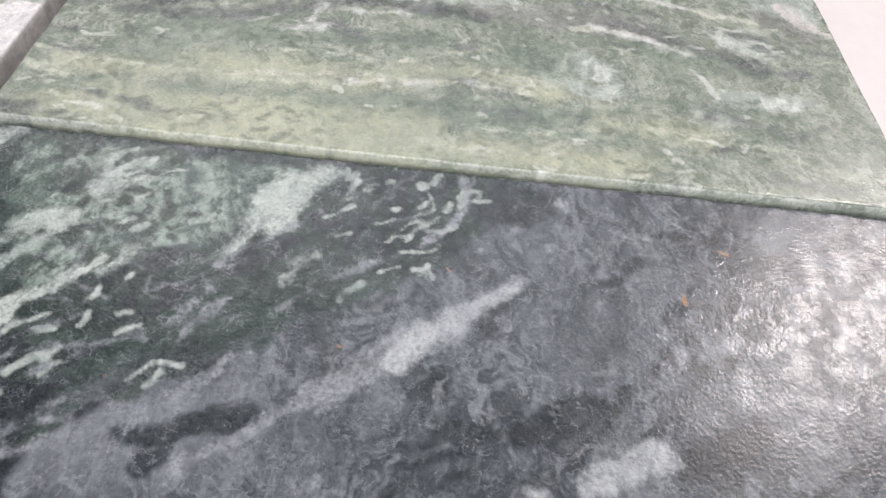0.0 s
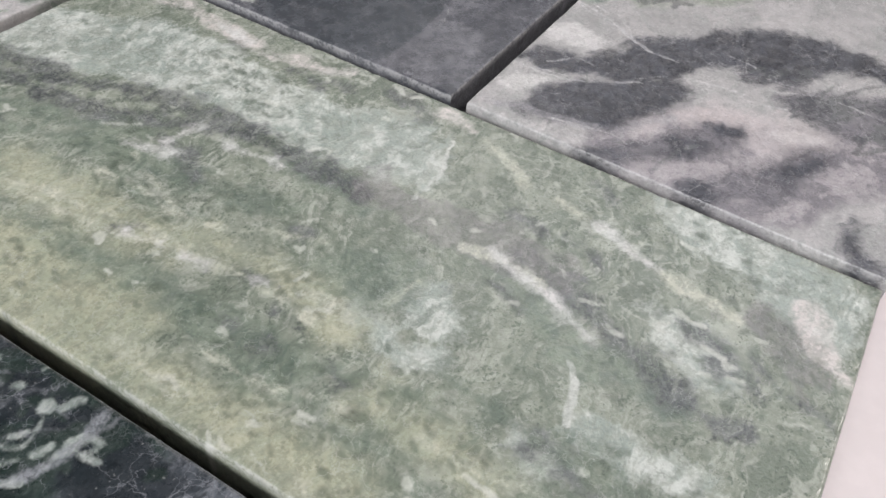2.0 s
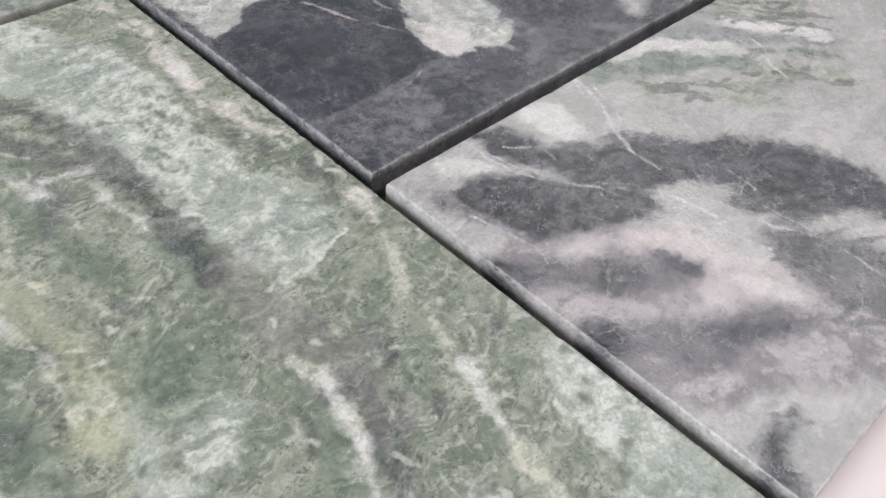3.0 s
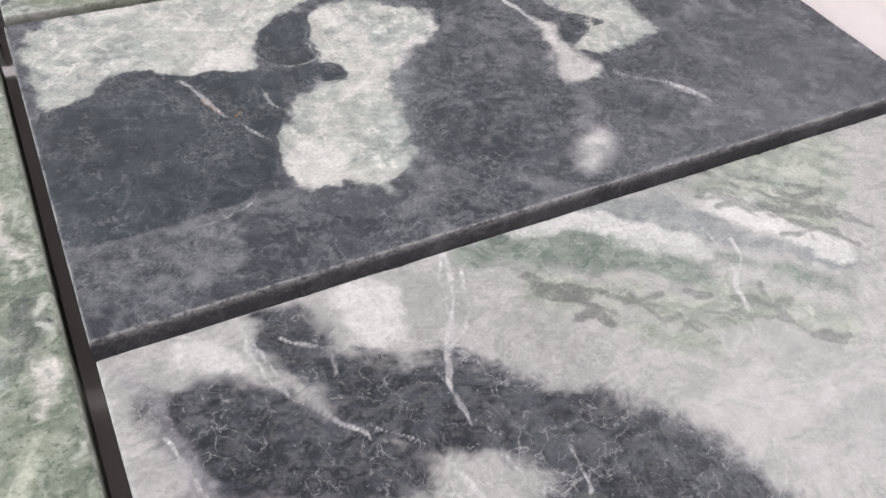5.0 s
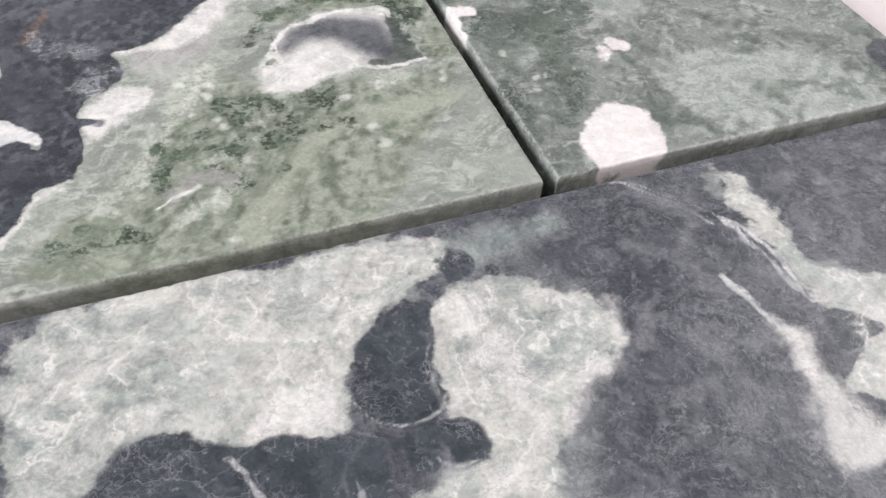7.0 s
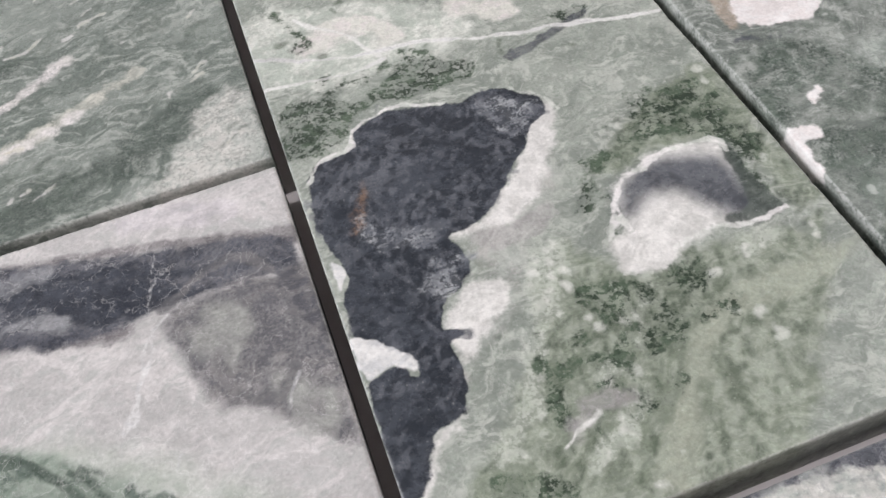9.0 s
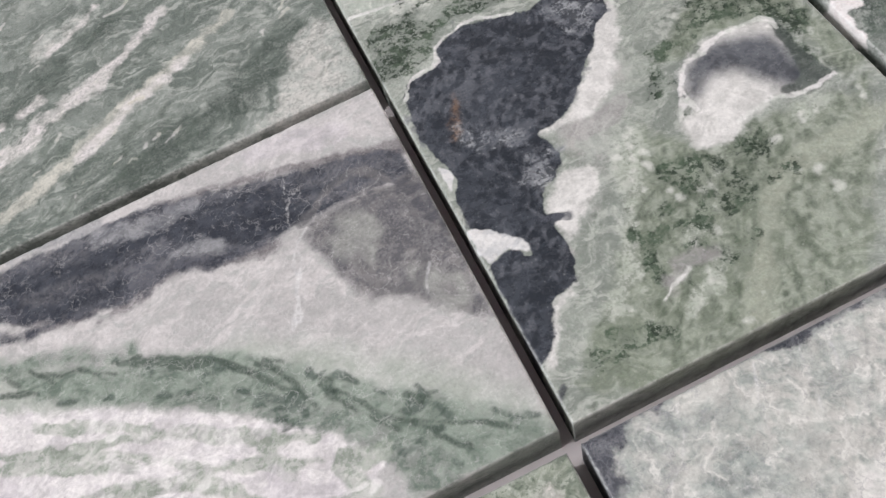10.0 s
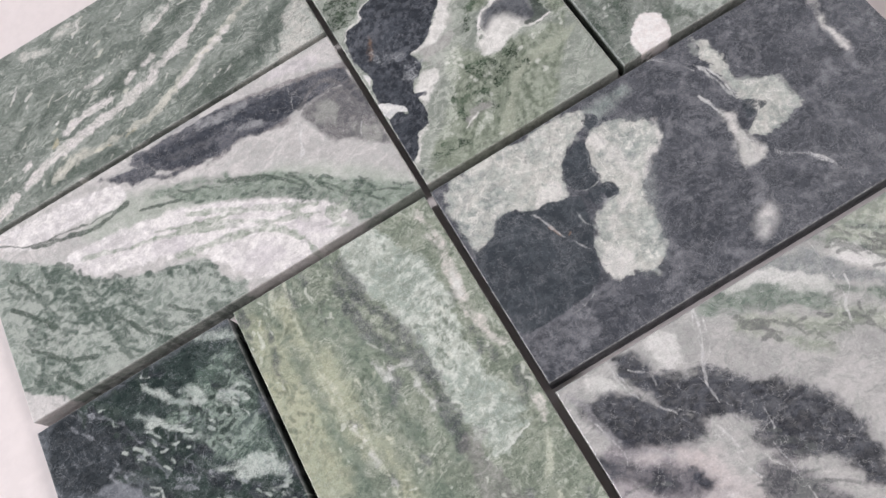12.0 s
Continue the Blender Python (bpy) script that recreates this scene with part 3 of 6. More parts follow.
            co.append(np.c_[X[loop] + wave, Y[loop] + wave, np.full(len(loop), z)])
            rows.append(np.arange(start, start + len(loop)))
            start += len(loop)
        co = np.concatenate(co)
        i, j = np.meshgrid(np.arange(nx - 1), np.arange(ny - 1))
        q = (j * nx + i).ravel()
        faces = np.c_[q, q + 1, q + nx + 1, q + nx].tolist()
        for up, down in zip(rows, rows[1:]):
            faces += np.c_[down, np.roll(down, -1), np.roll(up, -1), up].tolist()
        faces.append(rows[-1][::-1].tolist())
        me = bpy.data.meshes.new(name)
        me.from_pydata(((co - (cx, cy, 0)) / 1000).tolist(), [], faces)
        me.materials.append(mat)
        me.polygons.foreach_set("use_smooth", np.ones(len(me.polygons), bool))
        extra = np.concatenate([loop] * 3)
        for key in LAYERS[mat.name]:
            f = self.fields.get(key, np.full(len(self.X), -15.0))
            f = np.clip(f, -15, 15)
            me.attributes.new(key, "FLOAT", "POINT").data.foreach_set("value", np.r_[f, f[extra]].astype(np.float32))
        cut = np.r_[np.clip((0.25 - d) / 0.2, 0, 1) * 0.6, np.ones(len(extra))]
        me.attributes.new("cut", "FLOAT", "POINT").data.foreach_set("value", cut.astype(np.float32))
        # Rim mask for the chipped edge and its painted highlight.
        worn_glint = np.r_[np.clip((0.32 - d) / 0.2, 0, 1), np.ones(len(loop)) * 0.1, np.zeros(2 * len(loop))]
        me.attributes.new("worn_glint", "FLOAT", "POINT").data.foreach_set("value", worn_glint.astype(np.float32))
        me.update()
        ob = new(name, me)
        ob.matrix_world = pose(cx / 1000, cy / 1000, 0)
        return ob


def paint_a(t):
    t.vein("white", 2.0, (-125.6, 87.7), (-116.4, 92.8), (-103.9, 94.7), (-93.4, 96.1), (-79.2, 97.9), (-65.7, 102.3), (-53.3, 107.7), (-42.0, 114.2), (-33.3, 120.6))
    t.vein("white", 1.4, (-105.3, 100.6), (-97.6, 103.1), (-83.9, 103.4))
    t.vein("white", 1.0, (-67.2, 109.2), (-62.5, 110.4))
    t.vein("white", 1.2, (-75.9, 106.7), (-72.6, 108.5))
    t.vein("white", 1.4, (-90.7, 115.5), (-84.4, 115.1))
    t.vein("white", 1.3, (-124.2, 95.4), (-122.1, 96.8))
    t.vein("white", 2.0, (-139.9, 81.7), (-131.3, 86.9))
    t.vein("cream", 1.5, (-114.1, 84.5), (-104.8, 87.5), (-93.8, 85.6), (-82.3, 85.2), (-71.8, 86.5), (-61.7, 91.1), (-50.7, 97.3), (-38.3, 102.7), (-27.7, 107.5), (-21.0, 111.0))
    t.vein("cream", 0.8, (-72.5, 87.0), (-63.9, 89.7), (-55.9, 95.0), (-46.1, 100.2))
    t.vein("white", 1.0, (-58.4, 90.8), (-49.4, 96.4), (-42.6, 100.6), (-32.7, 103.8))
    t.vein("white", 0.8, (-58.2, 123.3), (-50.5, 127.4), (-46.5, 130.9))
    t.vein("pale", 2.0, (-59.3, 125.2), (-49.9, 129.1))
    t.vein("pale", 2.2, (-93.1, 146.6), (-84.4, 145.7))
    t.vein("pale", 2.0, (-109.5, 145.7), (-101.8, 142.1))
    t.vein("rust", 0.9, (-84.5, 83.9), (-80.5, 84.9))
    t.vein("rust", 0.7, (-111.3, 98.0), (-109.6, 99.8))
    t.vein("rust", 0.5, (-44.9, 99.2), (-42.9, 99.8))
    t.vein("rust", 0.5, (-97.0, 85.9), (-90.9, 84.5))
    t.vein("dark", 3.6, (-47.3, 81.6), (-32.0, 86.4), (-18.4, 90.6), (-8.9, 98.3))
    t.vein("dark", 2.0, (-58.4, 78.8), (-46.7, 83.1), (-39.9, 87.2))
    t.vein("dark", 2.4, (-115.7, 84.7), (-101.6, 82.4), (-90.4, 81.3))
    t.vein("dark", 2.0, (-123.4, 107.6), (-117.3, 113.3))
    t.vein("dark", 3.0, (-82.7, 106.6), (-69.1, 111.1), (-57.9, 117.6))
    t.vein("dark", 2.0, (-51.2, 121.3), (-43.2, 123.9))
    t.vein("dark", 2.5, (-112.4, 109.8), (-101.6, 116.3))
    t.patch("pale", (-18.7, 77.4), (-14.2, 90.6), (-6.0, 99.2), (-1.0, 95.4), (-1.0, 78.4), (-11.8, 76.3))
    t.vein("pale", 1.2, (-37.0, 75.0), (-25.6, 78.5), (-15.4, 79.1))


def paint_b(t):
    t.patch("slate", (-79.6, 74.8), (-66.8, 74.2), (-53.9, 73.6), (-41.5, 71.7), (-27.8, 66.6), (-11.1, 63.2), (-2.4, 59.7), (-1.1, 51.7), (0.1, 38.9), (-2.8, 37.9), (-5.7, 52.5), (-11.3, 54.0), (-17.5, 54.3), (-25.4, 53.4), (-37.7, 54.0), (-47.1, 55.6), (-59.5, 55.6), (-71.1, 58.6), (-82.2, 64.0))
    t.patch("slate", (-83.9, 74.4), (-69.9, 73.0), (-48.6, 66.3), (-66.4, 58.0), (-78.4, 63.7), (-87.5, 71.4))
    t.vein("slate", 0.8, (-99.1, 72.6), (-89.1, 67.0), (-78.1, 58.5), (-68.7, 58.3))
    t.patch("brown", (-24.4, 52.8), (-14.8, 54.7), (-7.4, 54.4), (-2.0, 44.7), (-0.8, 27.6), (-1.6, 21.5), (-9.5, 29.1), (-18.2, 35.9), (-22.0, 43.9))
    t.vein("grey", 2.2, (-18.8, 46.9), (-15.0, 43.0))
    t.vein("grey", 1.0, (-7.8, 32.7), (-3.2, 31.1), (-3.6, 26.7), (-7.5, 28.4), (-8.0, 32.2))
    t.vein("paleb", 1.5, (-75.1, 77.2), (-66.2, 76.2), (-58.9, 74.5))
    t.vein("paleb", 1.6, (-46.9, 59.9), (-41.9, 59.7), (-38.6, 58.3))
    t.patch("green", (-77.9, 51.7), (-62.1, 47.5), (-41.4, 37.6), (-27.6, 25.3), (-16.0, 15.7), (-4.0, 4.3), (-1.2, 0.3), (-23.4, 0.3), (-26.1, 8.6), (-31.1, 17.4), (-45.2, 27.7), (-64.7, 39.2), (-76.6, 47.6))
    t.vein("green", 1.6, (-84.5, 54.4), (-71.3, 52.0), (-57.8, 45.3))
    t.vein("dark", 0.8, (-56.6, 43.8), (-52.2, 40.8), (-46.7, 37.8))
    t.vein("dark", 0.45, (-66.9, 47.7), (-60.8, 43.8))
    t.vein("dark", 0.6, (-19.2, 17.3), (-17.6, 14.8))
    t.vein("dark", 0.4, (-38.4, 33.1), (-35.8, 30.9), (-34.5, 28.2))
    t.vein("dark", 0.5, (-30.1, 24.9), (-29.2, 21.8), (-26.6, 17.2))
    t.vein("dark", 0.4, (-24.8, 16.2), (-20.0, 12.1), (-10.9, 7.9), (-6.3, 4.0))
    t.vein("dark", 0.4, (-79.7, 52.1), (-76.7, 49.6))
    t.vein("dark", 0.4, (-74.3, 51.6), (-70.6, 47.3))
    t.patch("white", (-86.0, 48.6), (-64.8, 38.7), (-45.8, 26.1), (-28.3, 13.4), (-26.5, 7.7), (-32.8, 3.5), (-42.8, 0.4), (-55.7, 0.2), (-68.6, 9.3), (-71.5, 17.5), (-79.7, 27.8), (-90.8, 29.3))
    t.vein("sep", 1.3, (-84.2, 28.0), (-69.5, 23.8), (-53.4, 21.0), (-47.1, 13.9))
    t.vein("sep", 1.0, (-47.1, 13.9), (-42.1, 7.1), (-42.0, 2.1))
    t.vein("sep", 0.8, (-87.9, 40.9), (-67.1, 31.3), (-48.4, 19.3), (-34.9, 13.8))
    t.vein("sep", 1.4, (-29.9, 5.1), (-33.1, 12.7), (-25.2, 10.4))
    t.patch("gg", (-152.8, 71.2), (-125.8, 50.9), (-112.6, 35.5), (-89.0, 25.5), (-75.0, 21.2), (-72.6, 11.2), (-64.8, 3.8), (-76.4, -2.7), (-151.2, 1.8), (-154.0, 66.8))
    t.patch("white", (-150.8, 77.8), (-128.3, 72.1), (-106.9, 71.1), (-90.9, 65.5), (-96.4, 57.2), (-110.4, 61.3), (-131.5, 62.3), (-152.1, 73.4))
    t.patch("white", (-125.5, 51.9), (-102.8, 49.7), (-81.0, 45.4), (-61.3, 37.2), (-33.3, 18.8), (-25.0, 8.6), (-31.0, 5.4), (-43.7, 6.6), (-50.5, 1.5), (-60.6, 3.4), (-70.9, 14.9), (-77.3, 26.4), (-97.7, 32.5), (-114.0, 38.1))
    t.vein("dark", 0.4, (-143.4, 70.2), (-131.1, 63.4), (-111.1, 59.2), (-95.1, 57.6))
    t.vein("dark", 0.9, (-146.6, 44.5), (-139.6, 37.5), (-133.3, 28.8))
    t.vein("dark", 0.8, (-143.4, 25.7), (-133.5, 14.9), (-123.7, 11.1))
    t.vein("dark", 0.7, (-113.4, 20.9), (-104.8, 8.4), (-98.4, 2.2))
    t.vein("dark", 0.6, (-143.4, 54.8), (-136.6, 46.6))
    t.vein("dark", 0.6, (-94.0, 13.2), (-86.0, 5.7))
    t.vein("dark", 0.7, (-139.1, 11.6), (-131.3, 2.4))
    t.vein("vein", 0.25, (-23.2, 65.1), (-24.7, 58.2))
    t.vein("vein", 0.3, (-23.2, 52.7), (-27.5, 48.2), (-28.4, 41.7), (-30.6, 36.2))
    t.vein("vein", 0.2, (-22.7, 31.3), (-25.4, 27.7))
    t.vein("lilac", 2.2, (-27.6, 73.7), (-21.4, 72.8), (-14.8, 69.8))
    t.vein("lilac", 3.0, (-40.1, 12.1), (-35.1, 8.1))
    t.vein("lilac", 3.0, (-61.2, 11.7), (-52.3, 9.0))
    t.vein("lilac", 3.0, (-89.4, 35.0), (-83.1, 32.1))
    t.patch("slate2", (-49.2, 68.2), (-31.3, 64.2), (-16.5, 56.6), (-25.2, 54.0), (-36.6, 57.0), (-45.2, 61.0))
    t.vein("slate2", 1.5, (-80.7, 70.3), (-68.7, 67.2), (-56.5, 65.3))
    t.vein("vein", 0.4, (-23.2, 52.7), (-27.5, 48.2), (-28.4, 41.7), (-30.6, 36.2))
    t.patch("veil", (-55.5, 39.8), (-37.8, 38.0), (-20.2, 27.0), (0.3, 6.3), (0.5, -1.4), (-13.6, 0.9), (-31.3, 23.0), (-53.8, 33.4), (-75.1, 42.7), (-96.0, 49.0), (-104.7, 44.6), (-83.5, 51.0))
    t.patch("veil", (-95.8, 62.1), (-77.3, 54.7), (-55.5, 39.8), (-85.9, 44.8), (-103.9, 46.6), (-116.5, 57.6))
    t.vein("fringe", 1.2, (-82.3, 69.1), (-69.2, 57.2), (-55.1, 56.9), (-43.3, 56.8), (-28.9, 52.1))
    t.vein("fringe", 1.0, (-46.3, 71.7), (-30.6, 69.0), (-11.6, 63.6), (-1.6, 59.7))
    t.vein("ring", 0.8, (-23.5, 53.7), (-17.3, 59.2), (-10.0, 59.6), (-6.7, 54.3))
    t.vein("ring", 0.7, (-11.0, 50.3), (-7.7, 52.2), (-4.5, 47.0), (-8.6, 32.1), (-15.8, 35.9), (-16.8, 43.4))
    t.vein("grey", 2.2, (-16.4, 51.4), (-13.0, 46.2))
    t.vein("grey", 1.4, (-9.3, 35.2), (-6.4, 31.8))
    t.patch("brown", (2.3, 53.4), (-0.8, 25.2), (-9.6, 30.1), (-10.1, 42.7), (-6.7, 54.3))
    t.vein("paleb", 1.6, (-58.3, 71.8), (-47.7, 68.5), (-40.3, 68.8))
    t.vein("slate2", 1.6, (-73.6, 70.0), (-58.3, 66.1), (-43.6, 66.9), (-30.3, 64.4), (-18.2, 59.8))
    t.vein("slate2", 1.4, (-80.5, 70.7), (-70.2, 60.6), (-56.5, 59.3))
    t.patch("slate", (-99.2, 72.6), (-87.9, 70.3), (-81.4, 68.5), (-79.3, 61.5), (-86.2, 62.2), (-95.7, 68.8))
    t.vein("sep", 0.9, (-84.7, 36.3), (-59.5, 30.8), (-34.0, 17.3))
    t.vein("sep", 0.8, (-115.6, 46.7), (-94.6, 40.4), (-76.7, 33.5), (-61.6, 25.9))
    t.vein("sep", 0.7, (-76.0, 40.7), (-59.2, 31.4), (-48.1, 25.7))
    t.vein("sep", 0.8, (-41.7, 20.0), (-37.7, 9.8), (-27.7, 3.2))
    t.vein("dark", 1.0, (-131.2, 63.4), (-116.5, 57.6), (-102.7, 56.2), (-93.8, 58.0))
    t.vein("dark", 0.5, (-60.0, 45.5), (-48.4, 40.1), (-37.2, 29.7), (-31.7, 22.1))
    t.vein("dark", 0.5, (-30.3, 25.0), (-22.2, 14.2), (-13.7, 4.7))
    t.vein("dark", 0.5, (-89.9, 52.7), (-73.5, 46.8))
    t.vein("dark", 0.8, (-56.9, 43.9), (-51.2, 41.3), (-46.0, 37.2))
    t.vein("dark", 0.5, (-36.8, 33.1), (-33.8, 26.8))
    t.vein("dark", 0.6, (-19.0, 16.8), (-16.6, 15.3))
    t.vein("dark", 0.6, (-25.0, 15.9), (-22.5, 12.4))
    t.vein("dark", 0.5, (-29.9, 26.3), (-28.6, 24.4))
    t.vein("dark", 0.5, (-72.8, 49.9), (-67.8, 47.7))
    t.vein("vein", 0.35, (-25.6, 51.6), (-25.7, 48.3), (-28.9, 41.2), (-29.6, 36.7))
    t.vein("vein", 0.3, (-23.3, 60.7), (-25.9, 55.2))
    t.vein("vein", 0.3, (-7.1, 35.8), (-9.4, 30.9))
    t.vein("fringe", 1.0, (-61.8, 54.2), (-54.8, 55.2), (-47.8, 56.3), (-38.7, 56.2))
    t.vein("fringe", 0.9, (-14.9, 64.2), (-8.6, 62.3), (-1.9, 58.8))
    t.vein("lilac", 2.0, (-16.6, 72.2), (-10.6, 69.0))


def paint_c(t):
    t.patch("palegr", (-79.0, -5.9), (-77.7, -20.9), (-78.9, -42.0), (-80.3, -57.9), (-88.4, -55.8), (-96.8, -46.9), (-103.9, -35.1), (-110.0, -27.7), (-115.5, -21.5))
    t.patch("dkgreen", (-121.2, -23.9), (-115.8, -29.1), (-110.6, -37.1), (-102.2, -47.4), (-94.2, -56.7), (-86.1, -62.1), (-78.9, -66.5), (-79.2, -77.1), (-80.6, -80.6), (-91.3, -75.9), (-100.7, -64.7), (-109.0, -56.2), (-115.8, -45.7), (-122.1, -36.1), (-126.4, -29.9), (-126.8, -26.3))
    t.patch("dkgreen", (-102.7, -33.2), (-95.8, -38.8), (-88.3, -45.0), (-94.5, -47.2), (-99.5, -43.7), (-104.5, -38.2))
    t.patch("dkgreen", (-80.4, -37.2), (-77.8, -44.4), (-79.6, -54.3), (-82.7, -51.4), (-85.3, -43.5))
    t.patch("dkgreen", (-93.1, -22.2), (-88.2, -26.1), (-90.3, -28.4), (-94.5, -25.0))
    t.patch("pale", (-88.9, -44.8), (-84.7, -47.6), (-80.6, -54.5), (-80.2, -58.8), (-86.0, -55.4), (-90.4, -54.5), (-95.5, -52.2), (-96.0, -48.3), (-92.9, -46.1))
    t.patch("pale", (-98.7, -15.8), (-95.9, -19.3), (-94.1, -23.4), (-96.2, -24.9), (-99.5, -21.5), (-101.1, -18.3))
    t.patch("pale", (-90.0, -22.7), (-85.5, -26.9), (-86.1, -31.2), (-89.6, -29.0), (-92.0, -25.8))
    t.vein("pale", 0.8, (-106.0, -17.4), (-101.9, -20.2), (-97.5, -23.8))
    t.vein("pale", 0.9, (-114.6, -21.1), (-110.7, -22.3), (-107.4, -25.2), (-104.7, -30.1))
    t.vein("pale", 0.9, (-105.6, -30.5), (-98.6, -35.0), (-94.7, -38.5))
    t.vein("pale", 0.7, (-103.4, -38.7), (-99.8, -45.3), (-94.3, -48.8))
    t.vein("pale", 0.6, (-102.6, -15.9), (-98.8, -18.9))
    t.patch("deep", (-113.4, -33.8), (-109.3, -36.0), (-105.6, -41.5), (-107.4, -43.1), (-110.4, -42.1), (-114.8, -36.4))
    t.patch("deep", (-92.7, -55.3), (-86.2, -57.9), (-80.8, -63.2), (-78.7, -71.8), (-82.4, -73.7), (-87.2, -67.3), (-92.1, -62.9), (-94.6, -57.6))
    t.patch("deep", (-117.5, -23.0), (-114.8, -26.7), (-112.8, -31.5), (-115.7, -32.9), (-117.7, -27.8), (-119.4, -24.5))
    t.patch("deep", (-105.3, -32.9), (-101.8, -35.2), (-98.4, -40.3), (-101.1, -40.3), (-105.8, -36.4))
    t.patch("deep", (-103.7, -44.0), (-99.0, -47.4), (-94.9, -52.1), (-95.6, -55.4), (-100.4, -52.4), (-104.2, -47.8))
    t.patch("deep", (-80.9, -78.9), (-79.7, -85.9), (-80.7, -92.0), (-88.2, -88.3), (-89.1, -82.4), (-87.5, -77.4))
    t.patch("deep", (-95.4, -64.1), (-90.9, -70.9), (-91.4, -75.1), (-95.4, -71.3), (-98.4, -66.0))
    t.vein("haze", 0.6, (-118.8, -22.9), (-114.6, -28.0), (-111.8, -31.9), (-115.6, -33.9), (-115.9, -38.1))
    t.vein("haze", 0.6, (-113.0, -33.0), (-108.7, -37.3), (-104.9, -42.8), (-99.1, -46.7), (-93.6, -53.4), (-89.5, -56.8))
    t.vein("haze", 0.5, (-104.9, -42.8), (-107.7, -44.3), (-111.8, -41.8), (-113.5, -43.0))
    t.vein("haze", 0.6, (-125.0, -25.5), (-120.4, -30.2), (-116.3, -35.5), (-111.5, -44.5), (-108.2, -47.3))
    t.vein("pale", 0.5, (-104.3, -53.9), (-101.0, -55.5), (-98.1, -56.7))
    t.vein("pale", 0.4, (-101.2, -54.0), (-98.7, -56.7))
    t.vein("haze", 0.8, (-79.5, -77.2), (-82.9, -78.2), (-86.8, -77.8), (-91.4, -75.1), (-93.8, -71.2))
    t.vein("haze", 0.7, (-91.4, -75.1), (-95.7, -69.7), (-99.8, -63.8), (-104.7, -58.4), (-108.7, -54.7))
    t.vein("pale", 0.4, (-83.6, -78.1), (-88.1, -77.0))
    t.vein("pale", 0.5, (-86.7, -58.9), (-85.5, -62.1), (-83.4, -63.5))
    t.vein("pale", 0.4, (-91.3, -79.6), (-94.7, -80.1))
    t.vein("haze", 1.6, (-115.7, -67.2), (-112.6, -70.5), (-109.4, -73.8), (-106.0, -78.1), (-102.4, -82.6), (-98.7, -86.5))
    t.vein("palev", 1.2, (-116.3, -69.4), (-111.5, -72.5), (-107.2, -76.7), (-102.4, -82.6), (-100.5, -85.3))
    t.vein("haze", 1.8, (-122.2, -61.3), (-119.5, -64.3), (-115.7, -67.2))
    t.vein("haze", 1.5, (-131.9, -48.1), (-128.6, -52.2), (-125.1, -56.6), (-121.5, -61.2))
    t.vein("haze", 1.0, (-131.6, -38.1), (-127.6, -41.8), (-123.5, -43.8), (-117.9, -49.6))
    t.vein("haze", 0.8, (-130.6, -27.9), (-126.5, -31.9), (-121.2, -37.1))
    t.vein("haze", 0.8, (-126.6, -44.0), (-123.5, -44.4), (-119.6, -49.4))
    t.vein("haze", 0.6, (-122.9, -76.1), (-119.0, -75.2), (-114.5, -77.0))
    t.vein("haze", 0.8, (-134.5, -61.5), (-130.6, -66.4), (-126.9, -67.2))
    t.vein("haze", 1.0, (-136.5, -30.4), (-135.3, -35.9), (-133.8, -43.1))
    t.vein("palev", 1.5, (-129.8, -93.1), (-127.7, -96.5), (-125.8, -100.0), (-124.9, -101.8))
    t.vein("palev", 0.9, (-131.4, -85.7), (-131.4, -87.9))
    t.vein("haze", 0.7, (-86.9, -96.8), (-88.7, -100.9), (-89.3, -105.1))
    t.vein("haze", 0.6, (-83.9, -108.3), (-88.1, -112.9))
    t.vein("haze", 0.7, (-82.7, -91.9), (-87.3, -94.3), (-93.5, -92.3), (-98.8, -85.7))
    t.vein("haze", 0.6, (-96.2, -88.9), (-90.2, -99.1), (-90.6, -104.1))
    t.vein("haze", 0.7, (-111.1, -103.9), (-112.6, -106.6), (-107.0, -106.7))
    t.vein("haze", 0.6, (-110.4, -109.2), (-104.9, -115.5), (-100.9, -123.4))
    t.patch("deep", (-123.5, -84.1), (-118.0, -89.7), (-116.5, -95.4), (-119.7, -96.5), (-124.4, -89.4), (-126.5, -84.1))
    t.patch("deep", (-124.4, -102.8), (-120.4, -111.0), (-120.3, -118.7), (-124.8, -112.9), (-128.0, -103.7))
    t.patch("deep", (-120.3, -70.5), (-115.7, -74.3), (-116.2, -77.1), (-121.5, -74.6))
    t.patch("deep", (-119.3, -45.2), (-116.2, -49.9), (-119.6, -50.0), (-121.6, -46.5))
    t.vein("rust", 0.3, (-114.2, -63.0), (-114.4, -63.3))
    t.vein("rust", 0.4, (-98.8, -108.9), (-100.3, -108.7))
    t.vein("rust", 0.25, (-89.9, -115.1), (-89.9, -116.3))
    t.vein("rust", 0.2, (-121.9, -36.0), (-122.2, -36.5))
    t.vein("rust", 0.2, (-98.8, -75.5), (-99.1, -76.0))
    t.vein("pale", 1.2, (-91.2, -2.1), (-85.5, -4.7), (-78.6, -8.2))
    t.vein("pale", 0.8, (-117.1, -16.6), (-112.2, -21.1))
    t.vein("pale", 1.0, (-112.3, -8.7), (-106.7, -15.4))
    t.patch("deep", (-149.1, -3.2), (-135.0, -1.6), (-124.9, -11.0), (-118.5, -24.6), (-115.3, -32.8), (-126.4, -32.5), (-141.7, -29.9), (-151.6, -25.7))
    t.vein("haze", 0.7, (-140.2, -6.9), (-130.2, -20.9), (-127.4, -35.0))
    t.vein("haze", 0.7, (-123.6, -11.9), (-119.5, -27.2), (-115.9, -38.6))
